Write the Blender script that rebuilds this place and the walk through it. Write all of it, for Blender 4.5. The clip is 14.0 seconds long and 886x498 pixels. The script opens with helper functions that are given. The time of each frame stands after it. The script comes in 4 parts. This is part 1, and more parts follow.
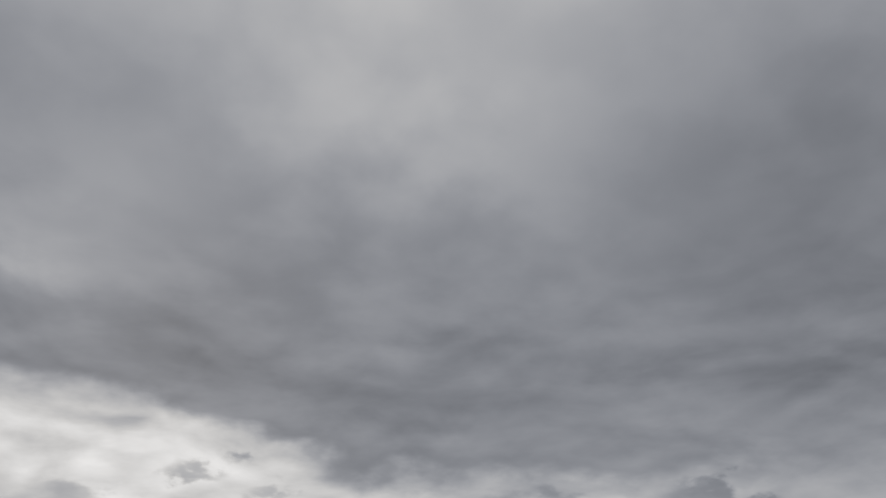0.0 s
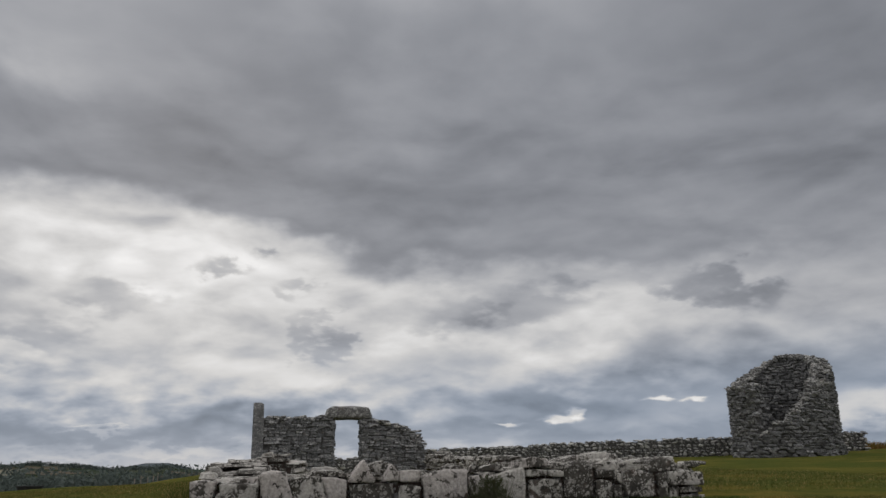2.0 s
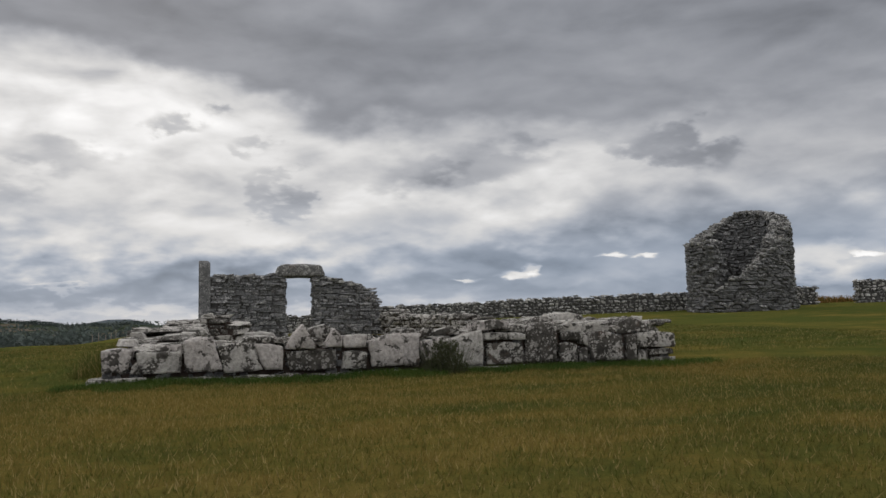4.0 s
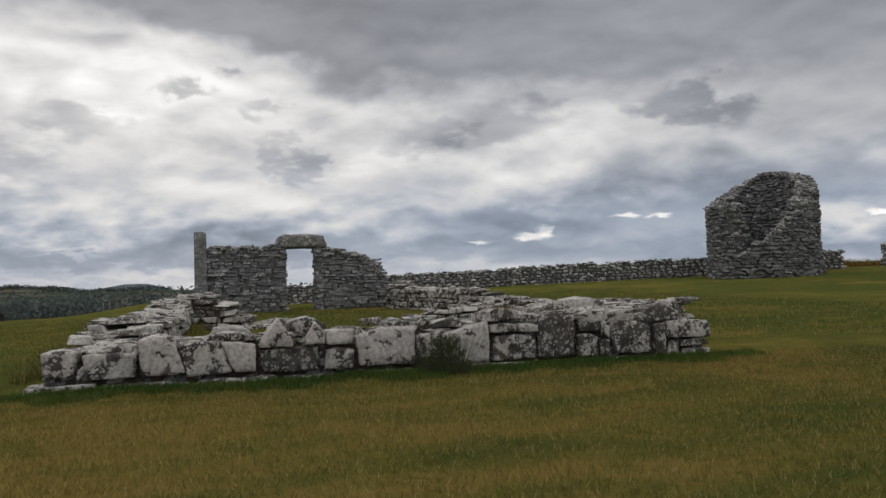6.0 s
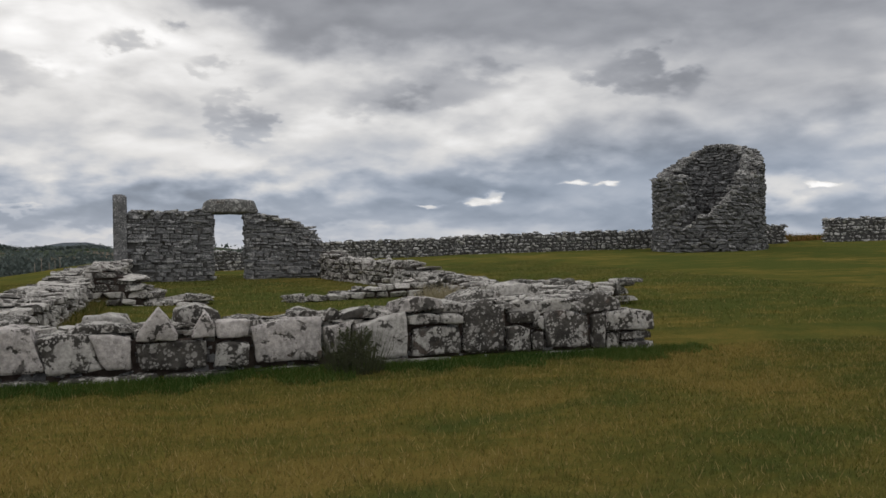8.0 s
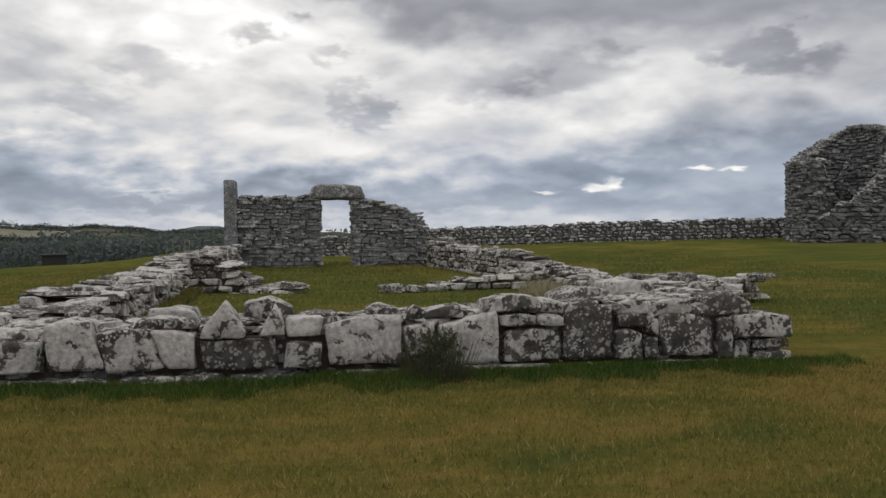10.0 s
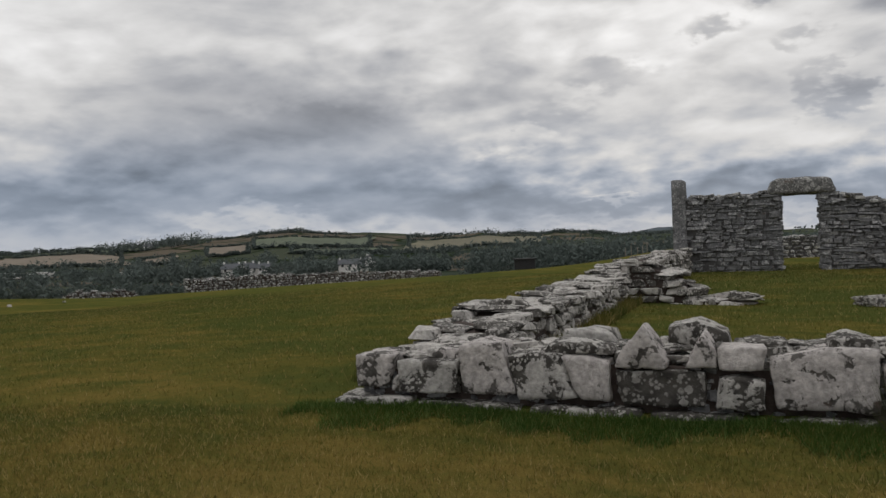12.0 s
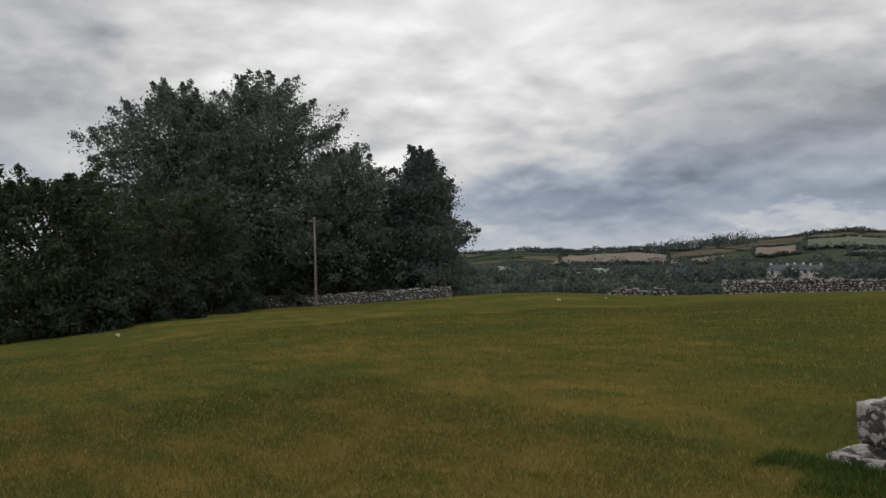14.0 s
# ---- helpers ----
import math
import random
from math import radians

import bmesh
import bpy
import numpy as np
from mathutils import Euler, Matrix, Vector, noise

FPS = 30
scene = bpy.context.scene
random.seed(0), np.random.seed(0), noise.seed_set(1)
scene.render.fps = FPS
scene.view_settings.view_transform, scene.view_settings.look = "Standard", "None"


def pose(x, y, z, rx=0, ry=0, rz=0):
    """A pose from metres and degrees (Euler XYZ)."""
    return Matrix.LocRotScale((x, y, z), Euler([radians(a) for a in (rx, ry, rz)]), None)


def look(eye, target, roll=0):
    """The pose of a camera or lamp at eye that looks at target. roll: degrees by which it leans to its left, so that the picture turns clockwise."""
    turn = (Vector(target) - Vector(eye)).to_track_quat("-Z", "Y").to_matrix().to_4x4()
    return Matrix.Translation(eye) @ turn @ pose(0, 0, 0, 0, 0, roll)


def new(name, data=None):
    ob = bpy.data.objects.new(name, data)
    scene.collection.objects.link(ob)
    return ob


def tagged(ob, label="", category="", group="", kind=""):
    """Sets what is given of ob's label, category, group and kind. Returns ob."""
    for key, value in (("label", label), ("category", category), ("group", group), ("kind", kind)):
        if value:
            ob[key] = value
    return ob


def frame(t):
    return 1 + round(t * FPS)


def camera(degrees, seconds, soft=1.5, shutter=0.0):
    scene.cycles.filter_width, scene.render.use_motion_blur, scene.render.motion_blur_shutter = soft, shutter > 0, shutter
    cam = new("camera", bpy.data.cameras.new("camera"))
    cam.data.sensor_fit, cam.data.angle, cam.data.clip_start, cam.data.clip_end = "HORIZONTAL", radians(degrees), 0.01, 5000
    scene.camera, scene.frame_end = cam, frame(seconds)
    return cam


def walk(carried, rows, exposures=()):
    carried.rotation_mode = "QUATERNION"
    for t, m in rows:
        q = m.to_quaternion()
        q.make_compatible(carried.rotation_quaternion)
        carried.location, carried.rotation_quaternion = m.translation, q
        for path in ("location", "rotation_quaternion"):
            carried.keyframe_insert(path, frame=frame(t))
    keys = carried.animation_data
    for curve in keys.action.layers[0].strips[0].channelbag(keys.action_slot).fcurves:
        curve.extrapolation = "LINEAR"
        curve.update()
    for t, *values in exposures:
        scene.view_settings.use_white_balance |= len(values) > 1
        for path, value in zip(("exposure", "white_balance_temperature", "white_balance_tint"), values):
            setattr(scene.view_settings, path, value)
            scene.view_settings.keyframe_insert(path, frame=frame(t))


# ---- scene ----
cam = camera(58.5, 14.0)
PATH = [
    (0, (0.9, -15.518, 0.628), (1.341, -13.852, 1.643), -0.4),
    (0.5, (0.931, -15.181, 0.628), (1.367, -13.45, 1.528), -0.0),
    (1, (0.961, -14.83, 0.628), (1.408, -13.036, 1.392), -0.4),
    (1.5, (0.983, -14.452, 0.627), (1.43, -12.612, 1.269), -0.7),
    (2, (0.989, -14.022, 0.628), (1.432, -12.149, 1.173), -1.0),
    (2.5, (1.06, -13.639, 0.644), (1.523, -11.731, 1.022), -0.6),
    (3, (1.145, -13.174, 0.666), (1.713, -11.276, 0.941), -1.1),
    (3.5, (1.364, -12.715, 0.715), (1.928, -10.809, 0.935), -1.2),
    (6, (2.252, -10.618, 1.197), (2.772, -8.689, 1.295), -1.9),
    (6.5, (2.485, -10.344, 1.275), (3.0, -8.412, 1.309), -1.1),
    (7, (2.617, -9.988, 1.357), (3.234, -8.085, 1.381), -1.2),
    (7.5, (2.823, -9.701, 1.414), (3.466, -7.807, 1.426), -1.0),
    (9.8, (3.575, -8.47, 1.521), (4.018, -6.52, 1.496), -0.5),
    (10, (3.609, -8.37, 1.51), (3.966, -6.403, 1.482), -0.4),
    (10.5, (3.632, -8.037, 1.551), (3.719, -6.039, 1.523), -0.7),
    (11, (3.738, -7.719, 1.571), (3.492, -5.735, 1.556), -0.9),
    (11.5, (3.846, -7.384, 1.585), (3.249, -5.475, 1.568), -0.9),
    (12, (3.86, -7.048, 1.606), (3.107, -5.196, 1.603), -1.9),
    (12.5, (3.853, -6.676, 1.619), (2.879, -4.93, 1.629), -2.2),
    (13, (3.865, -6.377, 1.661), (2.55, -4.87, 1.676), -1.7),
    (13.5, (3.82, -6.171, 1.716), (2.257, -4.923, 1.738), -0.9),
    (14, (3.802, -5.875, 1.714), (2.067, -4.882, 1.743), -0.9),
]
EXPOSURES = [(0, -0.42), (1.2, -0.38), (3.0, -0.16), (6.0, -0.10), (7.5, -0.10), (10.0, 0.04), (10.7, 0.0), (11.5, -0.20), (12.5, -0.22), (14.0, -0.18)]
walk(cam, [(t, look(e, g, r)) for t, e, g, r in PATH], EXPOSURES)

# ---- world: overcast sky over a Nishita base, one soft sun behind the cloud ----
world = bpy.data.worlds.new("overcast_sky")
scene.world = world
world.use_nodes = True
wn, wl = world.node_tree.nodes, world.node_tree.links
wn.clear()


class Net:
    """A small helper to write node arithmetic as function calls."""

    def __init__(self, tree):
        self.n, self.l = tree.nodes, tree.links

    def put(self, socket, value):
        if isinstance(value, bpy.types.NodeSocket):
            self.l.new(value, socket)
        elif value is not None:
            socket.default_value = value

    def math(self, op, a, b=None, c=None, clamp=False):
        m = self.n.new("ShaderNodeMath")
        m.operation, m.use_clamp = op, clamp
        for i, v in enumerate((a, b, c)):
            self.put(m.inputs[i], v)
        return m.outputs[0]

    def noise(self, vec, scale, detail=5.0, rough=0.55, distortion=0.0):
        t = self.n.new("ShaderNodeTexNoise")
        self.put(t.inputs["Vector"], vec)
        t.inputs["Scale"].default_value = scale
        t.inputs["Detail"].default_value = detail
        t.inputs["Roughness"].default_value = rough
        t.inputs["Distortion"].default_value = distortion
        return t.outputs["Fac"]

    def cells(self, vec, scale, feature="F1", out="Distance"):
        t = self.n.new("ShaderNodeTexVoronoi")
        t.feature = feature
        self.put(t.inputs["Vector"], vec)
        t.inputs["Scale"].default_value = scale
        return t.outputs[out]

    def ramp(self, v, a, b, lo=0.0, hi=1.0):
        m = self.n.new("ShaderNodeMapRange")
        m.interpolation_type = "SMOOTHSTEP"
        for s, x in zip(("Value", "From Min", "From Max", "To Min", "To Max"), (v, a, b, lo, hi)):
            self.put(m.inputs[s], x)
        return m.outputs[0]

    def mix(self, f, a, b, mode="MIX"):
        m = self.n.new("ShaderNodeMix")
        m.data_type, m.blend_type = "RGBA", mode
        self.put(m.inputs[0], f)
        for i, v in ((6, a), (7, b)):
            self.put(m.inputs[i], (*v, 1) if isinstance(v, tuple) and len(v) == 3 else v)
        return m.outputs[2]

    def vec(self, op, a, b=None):
        m = self.n.new("ShaderNodeVectorMath")
        m.operation = op
        self.put(m.inputs[0], a)
        if op == "SCALE":
            self.put(m.inputs[3], b)
        else:
            self.put(m.inputs[1], b)
        return m.outputs["Value"] if op in ("LENGTH", "DISTANCE") else m.outputs[0]

    def xyz(self, v):
        s = self.n.new("ShaderNodeSeparateXYZ")
        self.put(s.inputs[0], v)
        return s.outputs

    def join(self, x, y, z):
        s = self.n.new("ShaderNodeCombineXYZ")
        for i, v in enumerate((x, y, z)):
            self.put(s.inputs[i], v)
        return s.outputs[0]


SUN_AZ, SUN_EL = -7.0, 24.0  # degrees right of +y, degrees up
k = Net(world.node_tree)
direction = wn.new("ShaderNodeTexCoord").outputs["Generated"]
dx, dy, dz = k.xyz(direction)
el = k.math("MULTIPLY", k.math("ARCSINE", dz), 57.2958)
az = k.math("MULTIPLY", k.math("ARCTAN2", dx, dy), 57.2958)
over = k.math("ADD", k.math("MAXIMUM", dz, -0.05), 0.36)
sheet = k.join(k.math("DIVIDE", dx, over), k.math("DIVIDE", dy, over), 0.0)
n_big = k.noise(sheet, 2.3, 5.0, 0.46, 0.15)
n_mid = k.noise(k.vec("ADD", sheet, (31.0, 7.0, 0.0)), 7.0, 5.0, 0.46, 0.1)
n_fine = k.noise(k.vec("ADD", sheet, (3.0, 17.0, 0.0)), 18.0, 4.0, 0.48, 0.1)
puff = k.ramp(n_big, 0.34, 0.66)
billow = k.ramp(n_mid, 0.30, 0.70)
n_edge = k.math("ADD", k.math("MULTIPLY", k.math("SUBTRACT", n_big, 0.5), 0.6), k.math("MULTIPLY", k.math("SUBTRACT", n_mid, 0.5), 0.9))
waz = k.math("ADD", az, k.math("MULTIPLY", n_edge, 14.0))
wel = k.math("ADD", el, k.math("MULTIPLY", n_edge, 7.0))
ragged = k.math("ADD", k.math("SUBTRACT", n_mid, 0.5), k.math("SUBTRACT", n_fine, 0.5))
saz = k.math("ADD", az, k.math("MULTIPLY", ragged, 5.5))
sel = k.math("ADD", el, k.math("MULTIPLY", ragged, 3.0))

paz = k.math("ADD", az, k.math("MULTIPLY", ragged, 2.2))
pel = k.math("ADD", el, k.math("MULTIPLY", ragged, 0.8))


def bank(a, e, w, h, amp, fine=False, tilt=0.0, soft=2.0):
    """A cloud or a thinner part of the cover: centre, half sizes in degrees, gain."""
    u = k.math("DIVIDE", k.math("SUBTRACT", paz if fine == "spot" else saz if fine else waz, a), w)
    v = k.math("SUBTRACT", pel if fine == "spot" else sel if fine else wel, e)
    if tilt:
        v = k.math("SUBTRACT", v, k.math("MULTIPLY", u, tilt * w))
    v = k.math("DIVIDE", v, h)
    q = k.math("ADD", k.math("MULTIPLY", u, u), k.math("MULTIPLY", v, v))
    if fine:
        q = k.math("MULTIPLY", q, q)
    return k.math("MULTIPLY", k.math("EXPONENT", k.math("MULTIPLY", q, -1.0)), amp)


# the broken light cover below, and the heavy dark bank overhead with its ragged lower edge
light = 0.635
for row in ((-5, 16, 10, 3.6, 0.26), (12, 10.5, 26, 2.6, 0.10, False, -0.05), (-2, 3.1, 30, 1.7, -0.29), (36, 6.4, 14, 2.4, -0.20), (23, 5.2, 11, 1.2, -0.17), (-24, 15, 12, 4, 0.12),
            (19.8, 11.8, 4.6, 1.5, -0.30, True, 0.1), (15.0, 10.8, 3.0, 1.3, -0.18, True), (33, 11.9, 3.6, 1.2, -0.26, True, -0.25),
            (3.6, 10.2, 1.3, 1.5, -0.20, True), (5.2, 8.4, 1.8, 0.8, -0.20, True), (-10.0, 11.8, 3.4, 1.4, -0.24, True), (-2.0, 14.6, 1.7, 0.8, -0.36, True), (2.5, 13.0, 1.4, 0.6, -0.18, True),
            (-14, 9.0, 2.2, 1.0, -0.14, True), (21.4, 3.45, 1.3, 0.26, 0.5, "spot"), (22.4, 3.8, 0.5, 0.5, 0.3, "spot"), (17.6, 3.2, 0.9, 0.16, 0.4, "spot"), (28.4, 4.7, 1.0, 0.16, 0.4, "spot"), (30.6, 4.55, 0.8, 0.16, 0.4, "spot"), (44.5, 4.0, 1.2, 0.15, 0.4, "spot"),
            (41.5, 3.4, 2.5, 1.4, 0.12, True), (-62, 14, 17, 7.0, 0.26), (-36, 7.6, 15, 3.4, -0.20, False, 0.12), (-40, 12, 7, 2.2, -0.14),
            (-90, 11, 9, 3.0, -0.22), (-36, 2.3, 6, 0.9, 0.15, True), (-55, 4.0, 14, 2.0, -0.24), (-10, 3.2, 2.0, 0.3, 0.12, True), (-22, 5, 10, 2.0, -0.16),
            (40, 1.8, 14, 1.8, -0.24), (42, 12.5, 9, 2.8, -0.16), (43, 8, 9, 4, -0.06), (22, 3.0, 12, 1.4, -0.08), (-25, 2.6, 14, 1.2, -0.08), (-45, 14, 8, 4, 0.12), (-46, 5, 8, 3, -0.10), (4, 6.4, 10, 1.2, 0.10), (-27, 12, 8, 3.6, -0.18), (-17, 7.6, 4, 1.0, 0.12, True), (-33, 9.0, 9, 1.5, -0.08, True), (-1.5, 1.6, 16, 0.5, 0.08, True), (-12, 8, 7, 3, 0.12)):
    light = k.math("ADD", light, bank(*row))
gain = k.math("ADD", k.math("MULTIPLY", k.math("SUBTRACT", puff, 0.5), 0.22), k.math("MULTIPLY", k.math("SUBTRACT", billow, 0.5), 0.20))
gain = k.math("ADD", gain, k.math("MULTIPLY", k.math("SUBTRACT", n_fine, 0.5), 0.05))
# flat-based heaps of cloud: lighter along their upper edges, greyer underneath
heap = k.noise(k.join(k.math("MULTIPLY", az, 0.10), k.math("MULTIPLY", el, 0.27), 0.0), 1.0, 6.0, 0.48, 0.25)
heap_up = k.noise(k.join(k.math("MULTIPLY", az, 0.10), k.math("MULTIPLY", k.math("ADD", el, 0.9), 0.27), 0.0), 1.0, 6.0, 0.48, 0.25)
lit = k.math("MULTIPLY", k.math("SUBTRACT", heap, heap_up), 1.4)
body = k.math("MULTIPLY", k.ramp(heap, 0.47, 0.60), -0.10)
gain = k.math("ADD", gain, k.math("ADD", 0.05, k.math("MULTIPLY", k.math("ADD", lit, body), k.ramp(el, 34.0, 18.0))))
light = k.math("MULTIPLY", light, k.math("ADD", gain, 1.0))
edge_line = k.math("ADD", 13.2, k.math("MINIMUM", k.math("MULTIPLY", k.math("MAXIMUM", k.math("SUBTRACT", 9.0, az), 0.0), 0.32), 4.6))
edge_line = k.math("ADD", edge_line, k.math("MULTIPLY", k.math("MAXIMUM", k.math("SUBTRACT", -22.0, az), 0.0), 0.6))
depth_in = k.math("SUBTRACT", k.math("ADD", el, k.math("ADD", k.math("MULTIPLY", n_edge, 4.5), k.math("MULTIPLY", ragged, 1.6))), edge_line)
heavy = k.math("MULTIPLY", k.ramp(depth_in, -0.8, 2.2), k.ramp(az, 100.0, 70.0))
dark = 0.315
for row in ((15, 38, 15, 8, 0.12), (46, 30, 13, 12, -0.065), (6, 21.5, 22, 3.0, -0.035), (-15, 31, 10, 4, 0.11), (-16, 27, 6, 2, 0.12), (40, 15.5, 16, 2.0, 0.05)):
    dark = k.math("ADD", dark, bank(*row))
dark = k.math("MULTIPLY", dark, k.math("ADD", k.math("MULTIPLY", gain, 0.85), 1.0))
mixed = wn.new("ShaderNodeMix")
for sock, val in zip((mixed.inputs[0], mixed.inputs[2], mixed.inputs[3]), (heavy, light, dark)):
    k.put(sock, val)
light = k.math("MAXIMUM", mixed.outputs[0], 0.10)
light = k.math("MULTIPLY", light, k.ramp(el, 27.0, 80.0, 1.0, 3.0))  # an overcast sky is brightest overhead
warmth = k.ramp(light, 0.2, 0.8)
cloud = k.mix(warmth, (0.93, 0.97, 1.08), (1.0, 0.99, 0.985))
blue_band = k.ramp(el, 11.0, 4.0)
cloud = k.mix(k.math("MULTIPLY", blue_band, k.math("SUBTRACT", 1.0, warmth)), cloud, (0.80, 0.96, 1.22))
cloud = k.vec("SCALE", cloud, light)
sky_node = wn.new("ShaderNodeTexSky")
sky_node.sky_type, sky_node.sun_disc = "NISHITA", False
sky_node.sun_elevation, sky_node.sun_rotation = radians(SUN_EL), radians(SUN_AZ)
clear = k.vec("SCALE", sky_node.outputs[0], 0.08)
backing = wn.new("ShaderNodeBackground")
k.put(backing.inputs[0], k.mix(0.02, cloud, clear))
backing.inputs[1].default_value = 1.0
wl.new(backing.outputs[0], wn.new("ShaderNodeOutputWorld").inputs[0])

sun_data = bpy.data.lights.new("sun", "SUN")
sun_data.energy, sun_data.angle, sun_data.color = 0.8, radians(30), (1.0, 0.96, 0.9)
sun = new("sun", sun_data)
_sd = Vector((math.sin(radians(SUN_AZ)) * math.cos(radians(SUN_EL)), math.cos(radians(SUN_AZ)) * math.cos(radians(SUN_EL)), math.sin(radians(SUN_EL))))
sun.matrix_world = look(_sd * 100, (0, 0, 0))


# ---- materials ----
def material(name, rough=0.9):
    m = bpy.data.materials.new(name)
    m.use_nodes = True
    b = m.node_tree.nodes["Principled BSDF"]
    b.inputs["Roughness"].default_value = rough
    b.inputs["Specular IOR Level"].default_value = 0.25
    return m, Net(m.node_tree), b


def bump(net, bsdf, height, strength=0.5, distance=0.02):
    n = net.n.new("ShaderNodeBump")
    n.inputs["Strength"].default_value, n.inputs["Distance"].default_value = strength, distance
    net.put(n.inputs["Height"], height)
    net.l.new(n.outputs[0], bsdf.inputs["Normal"])


def place(net):
    return net.n.new("ShaderNodeNewGeometry").outputs["Position"]


def stone_material(name, dark, mid, pale, cover, island=False, blob=13.0, wear=0.75):
    """Weathered limestone-grey rubble: bare dark stone, patchy pale lichen crusts, round lichen rosettes, black algae."""
    m, t, b = material(name, 0.93)
    if island:
        rnd = t.n.new("ShaderNodeNewGeometry").outputs["Random Per Island"]
    else:
        rnd = t.n.new("ShaderNodeObjectInfo").outputs["Random"]
    shift = t.join(t.math("MULTIPLY", rnd, 37.0), t.math("MULTIPLY", rnd, 91.0), t.math("MULTIPLY", rnd, 13.0))
    p = t.vec("ADD", place(t), shift)
    patch = t.noise(p, 5.0, 8.0, 0.62, 0.4)
    fine = t.noise(p, 26.0, 6.0, 0.65)
    rosette = t.cells(t.vec("ADD", p, t.vec("SCALE", t.join(fine, fine, fine), 0.05)), blob)
    level = t.math("ADD", cover, t.math("MULTIPLY", t.math("SUBTRACT", rnd, 0.5), 0.22))
    crust = t.math("ADD", patch, t.math("MULTIPLY", t.math("SUBTRACT", fine, 0.5), 0.25))
    crust = t.ramp(t.math("ADD", crust, level), 0.98, 1.03)
    rosette2 = t.cells(t.vec("ADD", p, t.vec("SCALE", t.join(fine, patch, fine), 0.04)), blob * 2.3)
    dots = t.math("MULTIPLY", t.ramp(rosette, 0.40, 0.32), t.ramp(t.noise(p, 4.0, 3.0), 0.45, 0.53))
    dots = t.math("MAXIMUM", dots, t.math("MULTIPLY", t.ramp(rosette2, 0.42, 0.34), t.ramp(t.noise(t.vec("ADD", p, (9, 3, 1)), 6.0, 3.0), 0.46, 0.54)))
    lich = t.math("MAXIMUM", crust, t.math("MULTIPLY", dots, t.ramp(level, 0.2, 0.5)))
    ground_tone = t.mix(t.ramp(t.noise(p, 7.0, 5.0, 0.6), 0.3, 0.7), dark, mid)
    ground_tone = t.mix(t.math("MULTIPLY", t.ramp(fine, 0.55, 0.75), 0.5), ground_tone, tuple(c * 0.4 for c in dark))
    pale2 = t.mix(t.ramp(t.noise(p, 18.0, 5.0, 0.6), 0.3, 0.7), tuple(c * 0.58 for c in pale), pale)
    rusty = t.math("MULTIPLY", t.ramp(t.noise(t.vec("ADD", p, (5, 5, 5)), 2.3, 4.0), 0.62, 0.74), 0.35)
    ground_tone = t.mix(rusty, ground_tone, (0.20, 0.12, 0.085))
    col = t.mix(lich, ground_tone, pale2)
    worn = t.math("MULTIPLY", t.ramp(t.noise(t.vec("MULTIPLY", p, (1.0, 1.0, 0.45)), 8.0, 7.0, 0.68), 0.54, 0.64), wear)
    col = t.mix(worn, col, tuple(c * 0.8 for c in mid))
    pits = t.math("MULTIPLY", t.ramp(t.noise(p, 60.0, 3.0, 0.5), 0.64, 0.74), 0.4)
    col = t.mix(pits, col, (0.05, 0.05, 0.048))
    t.put(b.inputs["Base Color"], col)
    h = t.math("ADD", t.math("MULTIPLY", fine, 0.6), t.math("MULTIPLY", lich, 0.25))
    bump(t, b, t.math("ADD", h, patch), 0.7, 0.035)
    return m


M_FACE = stone_material("lichened_face_stone", (0.034, 0.031, 0.028), (0.090, 0.083, 0.074), (0.47, 0.45, 0.42), 0.47, blob=10.0, wear=0.35)
M_SPOT = stone_material("blotched_face_stone", (0.036, 0.033, 0.030), (0.095, 0.088, 0.079), (0.52, 0.495, 0.465), 0.515, blob=11.0, wear=0.30)
M_PALE = stone_material("pale_lichen_stone", (0.045, 0.041, 0.037), (0.12, 0.111, 0.102), (0.53, 0.492, 0.468), 0.575, blob=9.0, wear=0.30)
M_TOP = stone_material("lichened_rubble", (0.044, 0.041, 0.037), (0.125, 0.117, 0.106), (0.53, 0.505, 0.47), 0.51, wear=0.55)
M_TOPJ = stone_material("lichened_rubble_mass", (0.044, 0.041, 0.037), (0.125, 0.117, 0.106), (0.53, 0.505, 0.47), 0.49, True, wear=0.55)
# gable and tower stone: dark tones raised and blued, veiling haze kept in the colour
M_GABLE = stone_material("veiled_gable_stone", (0.088, 0.089, 0.093), (0.185, 0.185, 0.186), (0.44, 0.435, 0.43), 0.39)
M_GABLEJ = stone_material("veiled_gable_mass", (0.088, 0.089, 0.093), (0.185, 0.185, 0.186), (0.44, 0.435, 0.43), 0.39, True)
M_RIM = stone_material("lichened_rim_stone", (0.085, 0.084, 0.084), (0.19, 0.187, 0.18), (0.52, 0.51, 0.49), 0.48)
M_RIMJ = stone_material("lichened_rim_mass", (0.085, 0.084, 0.084), (0.19, 0.187, 0.18), (0.52, 0.51, 0.49), 0.48, True)
M_DRY = stone_material("dry_stone_mass", (0.060, 0.060, 0.060), (0.17, 0.166, 0.158), (0.58, 0.57, 0.55), 0.47, True, 8.0)


def plain(name, colour, rough=0.85, scale=8.0, spread=0.35, depth=0.01, metal=0.0):
    m, t, b = material(name, rough)
    p = place(t)
    n = t.math("ADD", t.math("MULTIPLY", t.noise(p, scale, 6.0, 0.6), 0.7), t.math("MULTIPLY", t.noise(p, scale * 7, 4.0), 0.3))
    t.put(b.inputs["Base Color"], t.mix(t.ramp(n, 0.3, 0.7), tuple(c * (1 - spread) for c in colour), tuple(c * (1 + spread) for c in colour)))
    b.inputs["Metallic"].default_value = metal
    bump(t, b, n, 0.5, depth)
    return m


